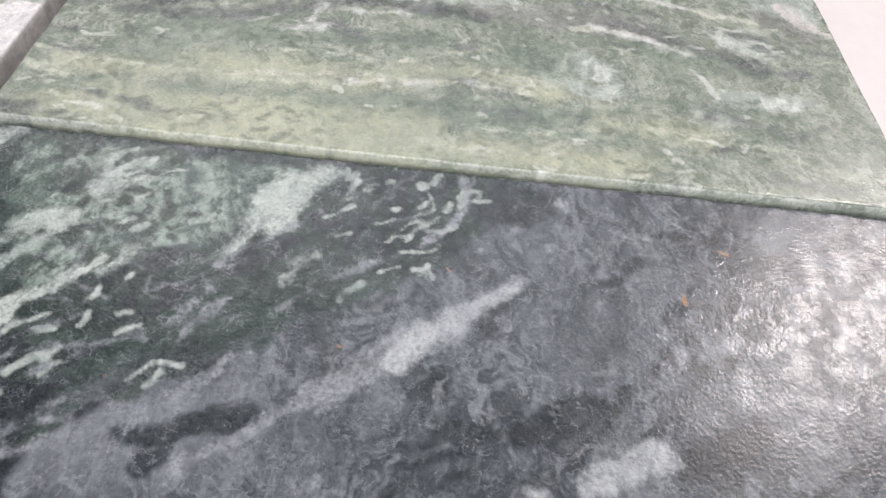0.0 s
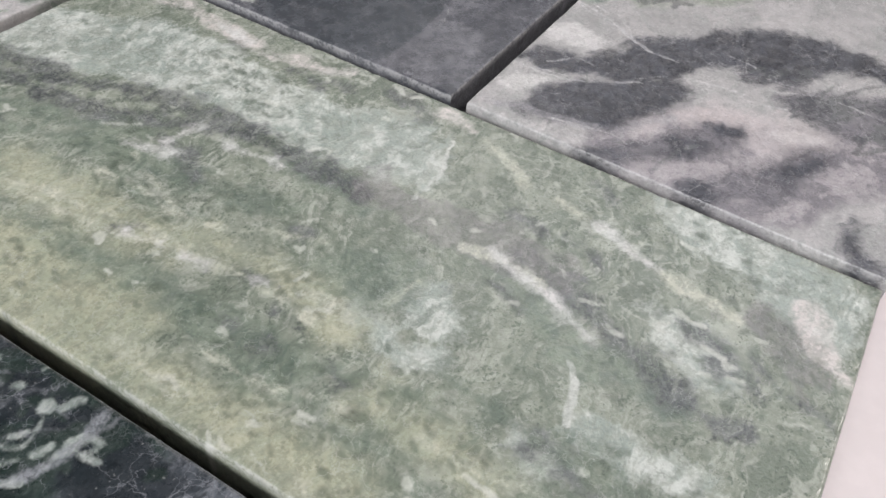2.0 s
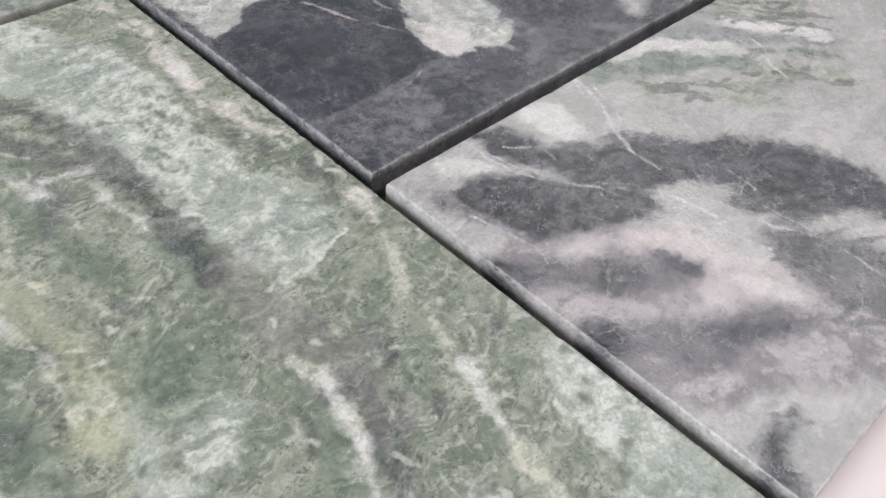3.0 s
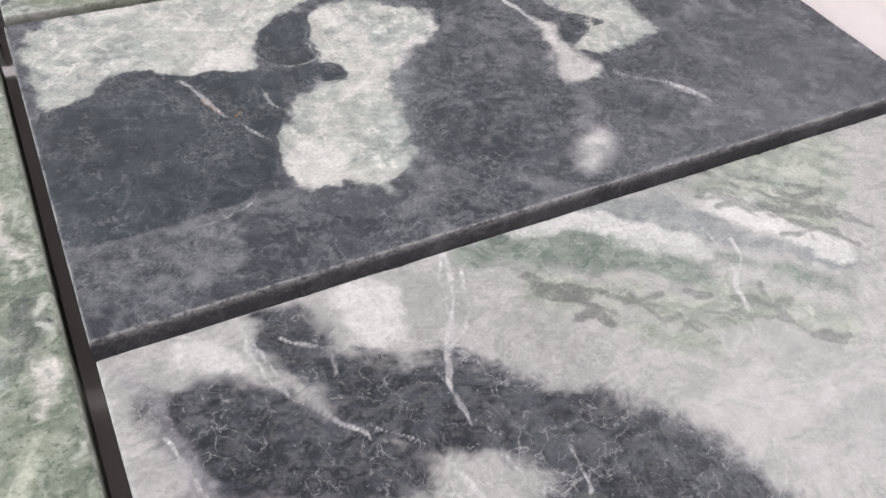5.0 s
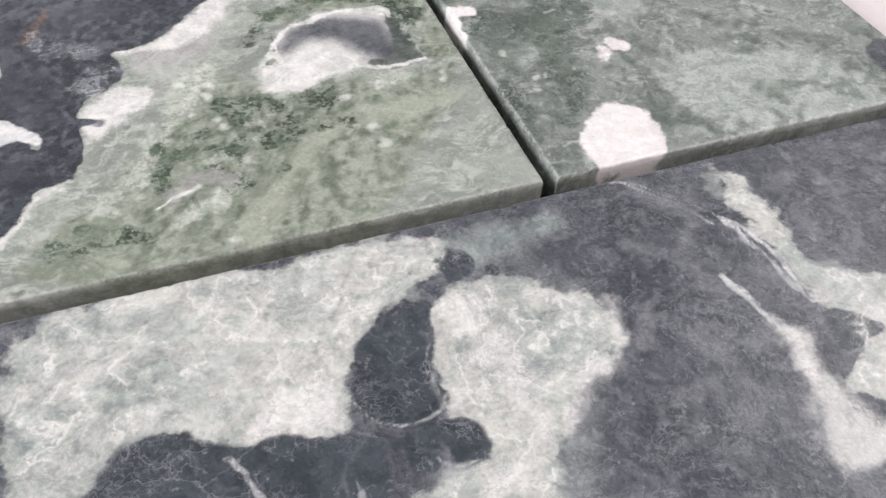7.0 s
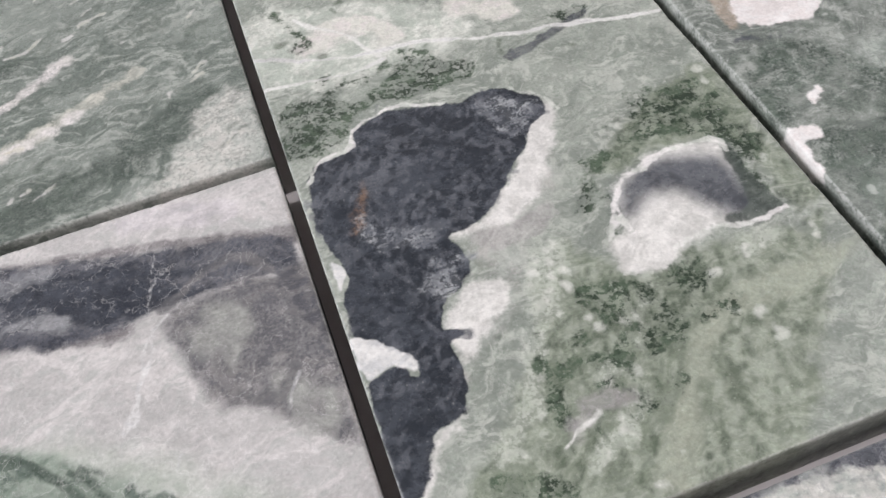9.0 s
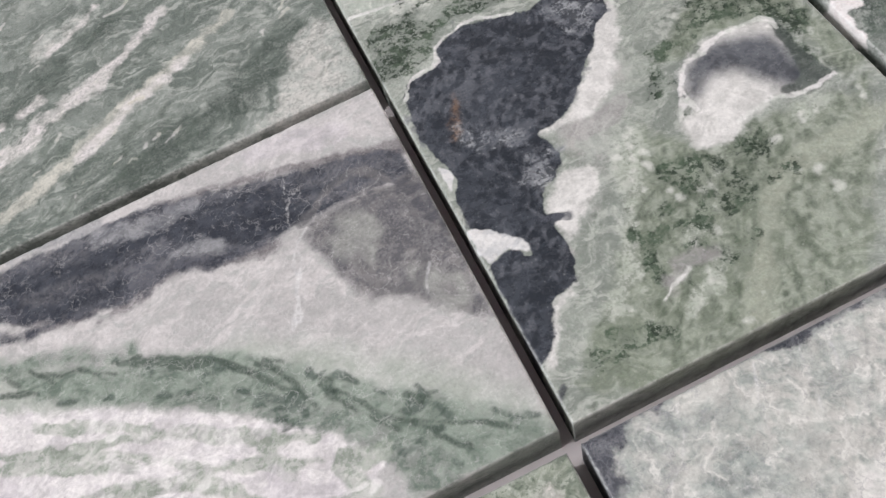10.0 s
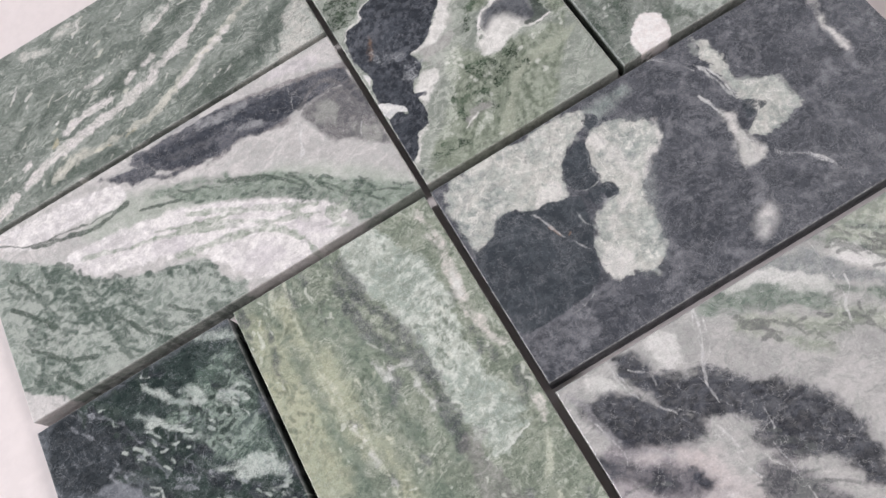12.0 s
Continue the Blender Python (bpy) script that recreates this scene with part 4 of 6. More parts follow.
    t.vein("haze", 0.6, (-133.2, -6.1), (-123.2, -15.3))
    t.patch("dkgreen", (-113.3, -20.5), (-108.0, -27.7), (-101.6, -36.6), (-95.7, -46.7), (-86.0, -55.4), (-79.8, -61.3), (-77.1, -77.0), (-79.6, -86.8), (-94.7, -76.1), (-103.9, -64.4), (-113.1, -52.7), (-120.5, -42.2), (-126.3, -33.7), (-130.0, -27.7))
    t.patch("mist", (-130.6, -27.9), (-124.5, -35.6), (-120.0, -46.1), (-122.2, -54.7), (-128.1, -57.2), (-136.1, -48.0), (-137.9, -31.0))
    t.vein("haze", 1.4, (-132.7, -28.8), (-128.9, -37.2), (-123.2, -46.3))
    t.patch("dkgreen", (-137.4, -3.6), (-111.3, -5.9), (-88.8, -4.4), (-76.4, -7.0), (-75.8, -27.7), (-85.4, -34.8), (-100.0, -38.7), (-114.9, -36.1), (-122.5, -22.2))


def paint_d(t):
    t.patch("yellow", (-75.4, -54.6), (-70.6, -48.6), (-69.6, -60.1), (-69.2, -73.5), (-68.8, -85.9), (-67.7, -98.6), (-69.2, -110.6), (-76.8, -99.4), (-76.5, -84.4), (-75.9, -70.1))
    t.patch("yellow", (-53.5, -27.1), (-51.9, -44.7), (-52.1, -60.7), (-55.4, -63.9), (-57.8, -51.2), (-59.5, -34.7))
    t.vein("yellow", 2.0, (-52.4, -64.1), (-49.8, -77.1), (-50.3, -85.3), (-53.3, -91.2))
    t.vein("yellow", 2.2, (-61.0, -98.6), (-60.9, -109.8), (-61.7, -117.8))
    t.patch("band", (-62.7, -38.6), (-60.6, -53.1), (-60.0, -68.3), (-58.4, -82.4), (-57.7, -94.4), (-63.3, -95.2), (-64.9, -84.2), (-66.3, -69.7), (-67.1, -55.1), (-68.6, -46.0))
    t.patch("band", (-46.2, -80.1), (-39.7, -85.2), (-36.9, -94.8), (-44.9, -96.2), (-49.6, -93.1), (-49.9, -85.9))
    t.vein("band", 2.5, (-48.6, -28.8), (-44.3, -41.3), (-42.0, -57.7), (-39.9, -71.1))
    t.vein("band", 2.0, (-46.9, -18.8), (-43.5, -30.5), (-38.1, -42.2))
    t.vein("band", 2.2, (-30.7, -65.8), (-30.8, -74.6), (-33.9, -81.1))
    t.vein("band", 1.6, (-31.1, -100.8), (-34.1, -111.3), (-38.5, -115.2))
    t.vein("band", 2.0, (-40.3, -116.0), (-36.7, -125.8), (-39.2, -132.9))
    t.vein("cream", 0.9, (-59.5, -34.7), (-58.8, -47.8), (-56.5, -58.6), (-54.4, -68.0), (-53.5, -77.3), (-53.9, -87.1))
    t.vein("cream", 0.7, (-70.9, -69.5), (-71.1, -75.4), (-71.7, -83.2))
    t.vein("white", 0.8, (-56.2, -56.1), (-55.9, -62.2))
    t.vein("white", 0.6, (-55.3, -66.8), (-54.3, -70.0))
    t.vein("white", 0.7, (-52.7, -76.6), (-52.2, -79.1))
    t.vein("grey", 1.8, (-40.6, -10.9), (-40.4, -21.7), (-39.2, -33.4), (-34.3, -43.3), (-28.9, -52.8), (-28.5, -64.1))
    t.vein("grey", 2.2, (-29.9, -48.9), (-28.3, -54.7), (-29.0, -62.2), (-29.7, -73.9), (-30.3, -78.5))
    t.vein("grey", 1.4, (-33.8, -35.2), (-28.7, -41.6), (-25.8, -42.7))
    t.vein("mauve", 4.0, (-27.7, -80.9), (-28.9, -89.8), (-28.1, -99.1), (-27.3, -107.9))
    t.vein("grey", 2.2, (-27.7, -105.4), (-29.3, -112.5), (-31.8, -118.0), (-33.7, -122.1))
    t.vein("grey", 1.8, (-34.6, -125.7), (-36.7, -132.0), (-38.4, -137.0), (-37.9, -142.0))
    t.vein("grey", 1.2, (-20.6, -98.9), (-20.5, -109.3), (-22.4, -116.5))
    t.vein("mauve", 3.0, (-18.1, -137.1), (-21.4, -142.7), (-23.5, -146.3))
    t.patch("pale", (-28.6, 4.2), (-18.2, -4.8), (-17.5, -21.4), (-14.4, -40.2), (-14.0, -57.5), (-13.7, -75.9), (-25.6, -81.6), (-28.6, -68.6), (-27.1, -51.3), (-30.3, -34.3), (-33.7, -16.5), (-37.2, -6.6))
    t.patch("pale", (-13.0, -64.0), (-10.1, -78.1), (-11.7, -83.5), (-21.8, -86.5), (-25.6, -81.6), (-20.7, -71.7))
    t.patch("pale", (0.4, -108.8), (1.1, -127.9), (-3.7, -149.9), (-17.9, -151.0), (-16.2, -139.8), (-10.3, -125.2))
    t.patch("pale", (-25.6, -121.3), (-23.7, -125.7), (-25.9, -133.0), (-30.2, -139.8), (-34.6, -135.1), (-30.5, -126.6))
    t.patch("pale", (-41.5, -94.0), (-38.7, -97.8), (-40.0, -103.1), (-46.4, -104.2), (-49.0, -97.2))
    t.patch("pale", (-54.3, -116.8), (-51.9, -121.7), (-55.5, -125.6), (-58.2, -120.4))
    t.vein("pale", 2.0, (-50.0, -92.5), (-52.6, -98.6), (-51.2, -103.7))
    t.vein("pale", 2.2, (-48.8, -124.7), (-49.2, -133.6), (-47.5, -140.0))
    t.vein("white", 1.0, (-42.0, -41.9), (-40.1, -49.0))
    t.vein("white", 1.2, (-33.8, -54.8), (-32.8, -58.5), (-32.3, -63.8))
    t.vein("pink", 1.2, (-7.4, -14.2), (-5.6, -21.2), (-8.5, -32.3), (-8.9, -39.4), (-7.5, -48.6), (-4.6, -57.9))
    t.vein("white", 0.8, (-6.9, -29.5), (-8.1, -37.4))
    t.vein("pink", 1.0, (-4.8, -77.1), (-5.9, -83.4))
    t.vein("cream", 1.3, (-6.8, -87.2), (-9.8, -93.1), (-12.5, -97.6))
    t.vein("cream", 1.2, (-12.9, -103.8), (-13.8, -108.1))
    t.vein("white", 1.1, (-14.5, -111.3), (-16.5, -116.8), (-18.4, -122.0))
    t.vein("cream", 1.3, (-18.4, -122.0), (-19.7, -125.9), (-19.3, -130.0), (-20.5, -133.7))
    t.vein("pink", 1.5, (-13.2, -142.2), (-17.0, -145.5), (-23.2, -149.9))
    t.vein("white", 1.0, (-29.6, -100.9), (-31.7, -107.5), (-32.2, -112.1), (-35.4, -117.9), (-36.3, -120.0))
    t.vein("cream", 1.2, (-31.1, -97.0), (-30.2, -103.9), (-31.2, -109.9))
    t.vein("crack", 0.3, (-10.2, -82.8), (-16.0, -85.0), (-20.4, -86.1))
    t.vein("crack", 0.3, (-20.7, -85.8), (-25.7, -85.8))
    t.vein("cream", 0.6, (-46.2, -94.4), (-40.5, -95.2))
    t.vein("crack", 0.3, (-40.6, -118.7), (-45.3, -121.2), (-48.9, -121.8))
    t.vein("cream", 0.8, (-56.4, -1.7), (-58.8, -20.5), (-58.7, -33.5), (-56.3, -45.4), (-54.0, -60.8), (-54.7, -73.7))
    t.vein("yellow", 3.0, (-72.0, -12.2), (-74.7, -32.1), (-75.7, -51.8), (-75.9, -68.9))
    t.patch("yellow", (-74.7, -3.8), (-66.3, -9.1), (-64.1, -44.7), (-63.8, -76.2), (-76.0, -69.2), (-73.7, -38.9))
    t.vein("yellow", 2.4, (-59.7, -8.8), (-59.5, -26.6), (-57.8, -48.5), (-54.7, -66.1))
    t.vein("grey", 2.0, (-38.4, -17.9), (-32.3, -30.7), (-29.7, -45.2), (-28.5, -54.2))
    t.vein("grey", 1.5, (-37.3, -7.2), (-36.0, -21.7))
    t.vein("white", 1.0, (-38.3, -46.1), (-32.9, -47.4))
    t.vein("pink", 1.2, (-6.5, -6.3), (-4.1, -17.5), (-6.6, -29.6), (-8.1, -39.6), (-5.7, -49.7))
    t.patch("pale", (-37.2, -2.6), (-21.7, -10.4), (-10.0, -20.5), (-11.8, -35.1), (-12.9, -51.5), (-22.5, -43.4), (-27.1, -20.7))


def paint_e(t):
    t.patch("deep", (1.3, -28.3), (8.0, -27.9), (17.0, -22.4), (24.1, -25.6), (31.0, -26.4), (38.3, -29.7), (39.1, -38.9), (38.1, -42.0), (34.5, -46.8), (30.1, -57.3), (23.2, -60.2), (12.4, -60.3), (0.4, -60.0), (0.8, -44.1))
    t.vein("vein", 0.45, (24.5, -26.8), (26.5, -34.3), (28.7, -39.0), (30.6, -41.9), (33.1, -47.2))
    t.vein("vein", 0.3, (94.6, -11.4), (97.0, -17.6), (98.3, -25.1), (101.1, -28.4))
    t.vein("vein", 0.35, (89.9, -21.4), (92.0, -27.5))
    t.vein("vein", 0.25, (95.0, -47.9), (97.3, -52.0), (100.6, -55.8))
    t.vein("vein", 0.2, (94.6, -49.7), (102.1, -55.6), (107.6, -62.2), (111.5, -70.3), (112.3, -74.9))
    t.vein("vein", 0.2, (57.1, -70.9), (59.7, -75.2))
    t.vein("vein", 0.25, (83.5, -1.7), (89.0, -4.7), (95.1, -12.2))
    t.vein("rust", 0.35, (26.5, -34.3), (28.0, -38.0))
    t.vein("rust", 0.3, (30.2, -39.5), (31.5, -39.1))
    t.vein("vein", 0.3, (35.8, -2.0), (31.8, -10.4), (32.5, -18.1))
    t.vein("vein", 0.3, (39.7, -3.5), (31.9, -19.0))
    t.vein("vein", 0.3, (27.9, -2.7), (24.2, -12.4))
    t.vein("vein", 0.3, (15.1, -2.4), (12.4, -9.1), (7.9, -13.2))
    t.vein("vein", 0.3, (10.5, -2.9), (5.0, -8.8), (5.4, -13.8))
    t.vein("vein", 0.3, (12.9, -15.4), (21.7, -20.2), (23.7, -23.9))
    t.vein("deep", 1.4, (56.6, -7.4), (58.1, -8.5))
    t.vein("deep", 0.6, (61.7, -11.7), (62.0, -11.9))
    t.vein("deep", 1.2, (50.1, -15.2), (49.6, -16.8))
    t.vein("deep", 2.2, (45.9, -18.4), (47.1, -19.9))
    t.vein("deep", 2.3, (43.8, -25.9), (45.9, -27.6))
    t.vein("deep", 1.8, (48.5, -32.7), (49.8, -33.9))
    t.vein("deep", 1.2, (44.2, -32.3), (44.1, -33.2))
    t.patch("deep", (26.2, -25.0), (35.7, -28.0), (40.8, -29.8), (39.2, -35.6), (38.8, -41.0), (35.4, -45.5), (32.1, -38.8), (27.1, -32.0))
    t.patch("pale", (4.2, -2.2), (17.0, -1.0), (31.3, -2.2), (44.7, -2.9), (56.3, -2.9), (56.5, -7.9), (49.7, -11.4), (44.1, -15.0), (38.8, -21.7), (36.5, -27.4), (30.3, -26.6), (24.3, -25.3), (20.2, -22.8), (15.8, -22.0), (10.9, -26.7), (5.2, -29.2), (2.5, -29.8))
    t.patch("halo", (53.9, -7.2), (62.0, -3.7), (74.1, -4.5), (73.7, -7.9), (63.7, -10.0), (57.3, -11.3))
    t.patch("tint", (54.4, -5.7), (64.7, -4.5), (72.8, -5.0), (73.1, -6.8), (62.8, -9.7), (54.7, -10.6))
    t.patch("halo", (56.8, -12.8), (67.6, -15.2), (74.1, -21.0), (71.8, -29.1), (63.7, -33.4), (60.0, -39.8), (56.6, -47.9), (53.4, -57.2), (48.6, -63.0), (43.2, -63.7), (42.4, -56.2), (49.4, -36.4))
    t.patch("pale", (53.1, -12.4), (57.9, -12.3), (65.7, -15.1), (74.1, -21.0), (71.5, -28.3), (64.7, -31.1), (59.0, -37.1), (55.5, -46.5), (53.1, -54.1), (48.3, -62.0), (42.8, -60.9), (37.7, -61.3), (33.6, -59.0), (33.0, -53.9), (34.4, -47.7), (38.1, -42.8), (40.1, -38.6), (44.9, -37.3), (49.8, -36.5), (51.7, -33.5), (48.3, -29.8), (49.4, -23.6))
    t.patch("tint", (62.2, -18.9), (69.1, -18.7), (73.5, -22.3), (69.7, -28.5), (63.9, -30.8), (59.8, -29.6), (59.7, -24.0))
    t.patch("tint", (49.7, -46.7), (54.4, -47.2), (53.4, -55.2), (48.6, -61.2), (44.1, -59.6), (43.0, -54.5))
    t.patch("tint", (52.6, -19.7), (54.8, -21.1), (52.7, -24.6), (50.9, -23.4))
    t.patch("white", (34.7, -50.7), (38.1, -49.0), (41.6, -52.1), (43.3, -56.6), (41.6, -60.5), (36.5, -60.9), (33.8, -58.6), (33.1, -54.8))
    t.patch("white", (55.6, -21.3), (59.5, -21.1), (58.7, -27.9), (60.0, -33.6), (57.1, -36.4), (54.9, -30.7))
    t.vein("white", 1.2, (39.2, -45.3), (42.9, -43.4), (48.3, -41.8), (52.8, -38.7))
    t.vein("white", 1.4, (54.1, -15.0), (55.7, -18.5), (53.9, -23.6))
    t.vein("white", 0.6, (74.1, -21.0), (71.5, -28.3), (64.7, -31.1), (59.9, -36.1))
    t.patch("white", (26.0, -24.6), (33.1, -21.2), (37.3, -22.5), (37.0, -26.9), (31.8, -26.8))
    t.patch("pale", (100.1, -2.3), (104.4, -5.4), (103.7, -14.6), (102.1, -22.9), (106.6, -26.7), (111.9, -29.1), (113.4, -38.2), (112.9, -42.6), (106.2, -44.8), (98.0, -44.3), (93.9, -40.9), (100.2, -37.9), (99.5, -34.0), (99.4, -25.4), (98.9, -16.8), (98.5, -9.5))
    t.vein("cloud", 0.7, (105.2, -28.7), (108.1, -32.8), (111.0, -38.3))
    t.vein("cloud", 0.6, (101.4, -8.5), (100.9, -17.4))
    t.patch("white", (92.0, -29.4), (94.9, -32.6), (93.4, -40.1), (95.4, -48.1), (92.8, -51.1), (87.0, -51.7), (86.1, -47.7), (90.1, -40.4))
    t.patch("fade", (81.4, -63.8), (85.3, -64.1), (85.0, -67.1), (80.6, -71.5), (76.6, -72.9), (75.6, -70.7), (78.1, -66.7))
    t.vein("vein", 0.4, (95.3, -13.1), (97.9, -16.5), (99.3, -23.7), (99.7, -30.2))
    t.vein("vein", 0.35, (89.9, -21.8), (91.3, -26.1), (91.7, -30.9))
    t.vein("vein", 0.35, (92.3, -41.8), (95.2, -46.7), (98.6, -52.3), (104.2, -57.3), (107.6, -60.8), (108.9, -65.4))
    t.vein("vein", 0.3, (104.6, -56.8), (108.8, -61.9), (109.0, -67.7), (109.9, -72.5))
    t.vein("haze", 0.9, (0.5, -60.8), (4.8, -61.4), (11.7, -61.0), (16.9, -61.8), (23.9, -60.9), (28.6, -60.1), (33.4, -59.8))
    t.vein("haze", 1.2, (16.3, -61.6), (19.0, -63.3), (17.7, -66.9), (16.5, -71.2))
    t.vein("rimw", 0.35, (17.4, -62.4), (23.7, -61.6), (26.6, -60.2))
    t.vein("haze", 0.8, (26.2, -61.7), (30.8, -64.2), (34.5, -60.6))
    t.vein("haze", 1.6, (46.2, -68.9), (48.9, -67.4), (54.9, -64.3), (57.1, -66.0))
    t.vein("haze", 1.4, (66.4, -69.3), (68.3, -71.7), (69.8, -73.2))
    t.vein("haze", 1.6, (88.3, -52.7), (87.4, -58.3), (83.5, -61.3))
    t.vein("haze", 1.0, (56.9, -71.1), (59.3, -73.7), (60.2, -74.8))
    t.vein("haze", 1.0, (107.3, -64.9), (109.8, -68.0), (113.8, -70.5))
    t.vein("haze", 1.0, (64.4, -75.5), (72.5, -74.1), (76.9, -77.5))
    t.vein("haze", 1.2, (87.3, -4.5), (92.7, -11.5), (85.7, -16.4))
    t.vein("white", 0.9, (140.3, -8.0), (139.1, -14.9), (134.9, -23.5), (135.6, -27.3), (135.0, -34.2))
    t.vein("haze", 1.4, (134.7, -25.3), (135.1, -32.5), (133.3, -41.9))
    t.patch("deep", (40.6, -18.1), (43.9, -15.6), (48.4, -15.5), (49.5, -20.9), (47.5, -27.0), (44.4, -28.6), (40.1, -26.0))
    t.patch("deep", (54.5, -8.2), (58.6, -7.7), (58.9, -11.0), (55.3, -11.5))
    t.patch("deep", (47.7, -31.6), (51.0, -32.0), (50.7, -35.0), (47.3, -35.1))
    t.patch("deep", (43.1, -31.3), (46.0, -31.6), (44.9, -34.9), (42.5, -34.7))
    t.patch("deep", (40.7, -29.9), (42.6, -31.8), (41.2, -33.7))
    t.vein("rimw", 0.3, (38.2, -24.1), (39.8, -27.2), (44.0, -29.8), (47.5, -29.6), (49.0, -27.5))
    t.vein("rimw", 0.3, (36.2, -34.4), (36.8, -38.0), (38.7, -42.0))
    t.vein("rimw", 0.3, (45.1, -34.4), (46.2, -36.0), (50.3, -36.1))
    t.vein("rimw", 0.25, (52.0, -15.9), (49.0, -22.1), (48.2, -28.6))
    t.patch("tint", (3.4, -14.4), (10.8, -14.2), (17.3, -11.0), (26.4, -14.5), (31.6, -13.3), (29.1, -17.3), (21.1, -17.4), (14.0, -19.0), (7.1, -22.7), (2.9, -23.5))
    t.patch("tint", (8.6, -5.6), (16.6, -4.5), (24.6, -6.2), (19.1, -9.5), (11.3, -9.2))
    t.patch("halo", (7.1, -22.1), (15.0, -22.9), (15.4, -25.4), (10.7, -28.3), (5.1, -29.7), (2.5, -29.3), (2.8, -24.6))
    t.patch("deep", (44.3, -15.8), (48.9, -14.2), (52.0, -15.9), (47.9, -28.4), (44.0, -29.8), (39.1, -26.9), (38.3, -23.5))
    t.patch("deep", (53.5, -7.0), (58.9, -6.7), (59.6, -10.4), (55.2, -12.0))
    t.patch("deep", (46.9, -31.3), (50.4, -31.2), (51.3, -34.6), (49.3, -36.6), (46.4, -35.4))
    t.patch("deep", (42.5, -30.8), (46.4, -30.8), (45.1, -35.7), (42.0, -35.4))
    t.vein("vein", 0.3, (83.1, -1.5), (87.3, -4.5), (91.6, -9.4), (93.9, -13.6))
    t.vein("haze", 1.2, (80.8, -13.3), (86.9, -18.4), (88.3, -23.7))
    t.vein("haze", 1.2, (100.5, -28.9), (103.6, -34.5), (97.9, -36.5))
    t.vein("rimw", 0.4, (95.8, -14.2), (97.3, -21.5), (99.2, -29.3))
    t.vein("rimw", 0.4, (90.0, -22.6), (91.4, -27.7), (92.2, -31.8))
    t.patch("deep", (99.7, -30.2), (103.5, -32.9), (105.0, -35.7), (98.4, -37.3), (96.1, -35.9))


def paint_f(t):
    t.patch("green", (50.1, -79.9), (57.9, -77.8), (65.3, -80.1), (75.4, -85.6), (83.3, -92.8), (78.6, -94.0), (71.2, -89.1), (61.1, -87.1), (50.6, -83.9))
    t.vein("green", 1.2, (83.3, -92.8), (88.7, -98.9), (98.1, -106.5))
    t.vein("bluish", 2.5, (67.6, -79.3), (77.2, -83.0), (82.8, -88.4))
    t.patch("olive", (89.6, -79.6), (102.6, -76.8), (126.7, -78.7), (103.9, -100.8), (100.3, -97.3), (97.1, -89.5), (90.7, -84.7))
    t.vein("olive", 2.0, (79.2, -99.0), (87.2, -105.9), (92.8, -111.7))
    t.vein("white", 1.6, (91.5, -86.2), (97.1, -91.7), (100.3, -97.3), (103.2, -101.6))
    t.vein("white", 1.4, (56.7, -76.8), (66.1, -78.8), (72.6, -82.9))
    t.vein("vein", 0.25, (86.5, -79.0), (86.9, -84.4), (85.9, -90.7), (85.1, -97.5), (82.5, -104.9))
    t.vein("vein", 0.3, (33.6, -107.7), (34.9, -113.6), (34.0, -121.4), (36.8, -128.5), (37.9, -137.9))
    t.patch("slate", (20.1, -79.2), (24.8, -80.7), (28.0, -84.9), (26.6, -90.5), (32.4, -92.8), (39.6, -95.1), (43.6, -98.3), (47.8, -103.8), (54.8, -106.7), (55.6, -111.6), (57.6, -116.4), (62.9, -119.8), (66.4, -123.4), (66.8, -127.1), (66.4, -132.1), (64.1, -138.1), (58.5, -141.5), (57.5, -135.0), (53.8, -130.2), (49.1, -125.9), (46.7, -121.9), (43.4, -118.5), (43.7, -116.1), (40.7, -110.3), (34.7, -107.1), (31.9, -105.3), (26.1, -102.2), (23.2, -97.1), (23.0, -92.3), (20.3, -86.5))
    t.patch("slate", (5.2, -85.7), (9.8, -87.3), (16.4, -90.2), (21.2, -94.5), (25.4, -101.8), (31.1, -106.1), (30.6, -109.5), (27.1, -110.3), (20.2, -107.6), (13.5, -104.9), (9.5, -102.9), (8.5, -99.3), (6.8, -95.3), (5.1, -89.9))
    t.patch("slate", (1.5, -101.4), (5.4, -103.5), (7.2, -106.9), (3.0, -107.7), (1.2, -105.5))
    t.patch("shadow", (7.2, -106.9), (11.5, -109.7), (17.9, -113.4), (21.5, -118.0), (23.3, -122.3), (19.6, -121.9), (14.5, -119.0), (10.7, -114.9), (8.0, -110.5))
    t.patch("slate", (12.4, -111.9), (15.7, -114.6), (14.8, -118.7), (12.2, -116.4))
    t.patch("slate", (21.8, -117.7), (23.9, -121.7), (23.5, -124.1), (20.2, -121.3))
    t.patch("shadow", (38.3, -124.7), (44.3, -128.6), (44.5, -136.6), (45.7, -142.7), (44.6, -148.9), (40.3, -151.5), (37.4, -144.9), (34.9, -138.3), (34.7, -133.2))
    t.patch("shadow", (42.9, -116.9), (46.7, -121.9), (49.6, -127.4), (45.2, -126.9), (42.2, -122.5))
    t.patch("shadow", (1.0, -119.9), (5.9, -122.3), (10.4, -127.3), (16.5, -130.6), (23.7, -134.1), (27.5, -137.1), (22.7, -137.5), (14.9, -133.9), (9.5, -131.9), (6.7, -127.4))
    t.patch("slate", (14.8, -130.3), (19.9, -132.9), (24.0, -134.7), (23.6, -136.8), (18.8, -134.8), (14.3, -132.6))
    t.patch("slate", (1.5, -119.3), (5.3, -121.0), (4.4, -123.1), (1.2, -122.7))
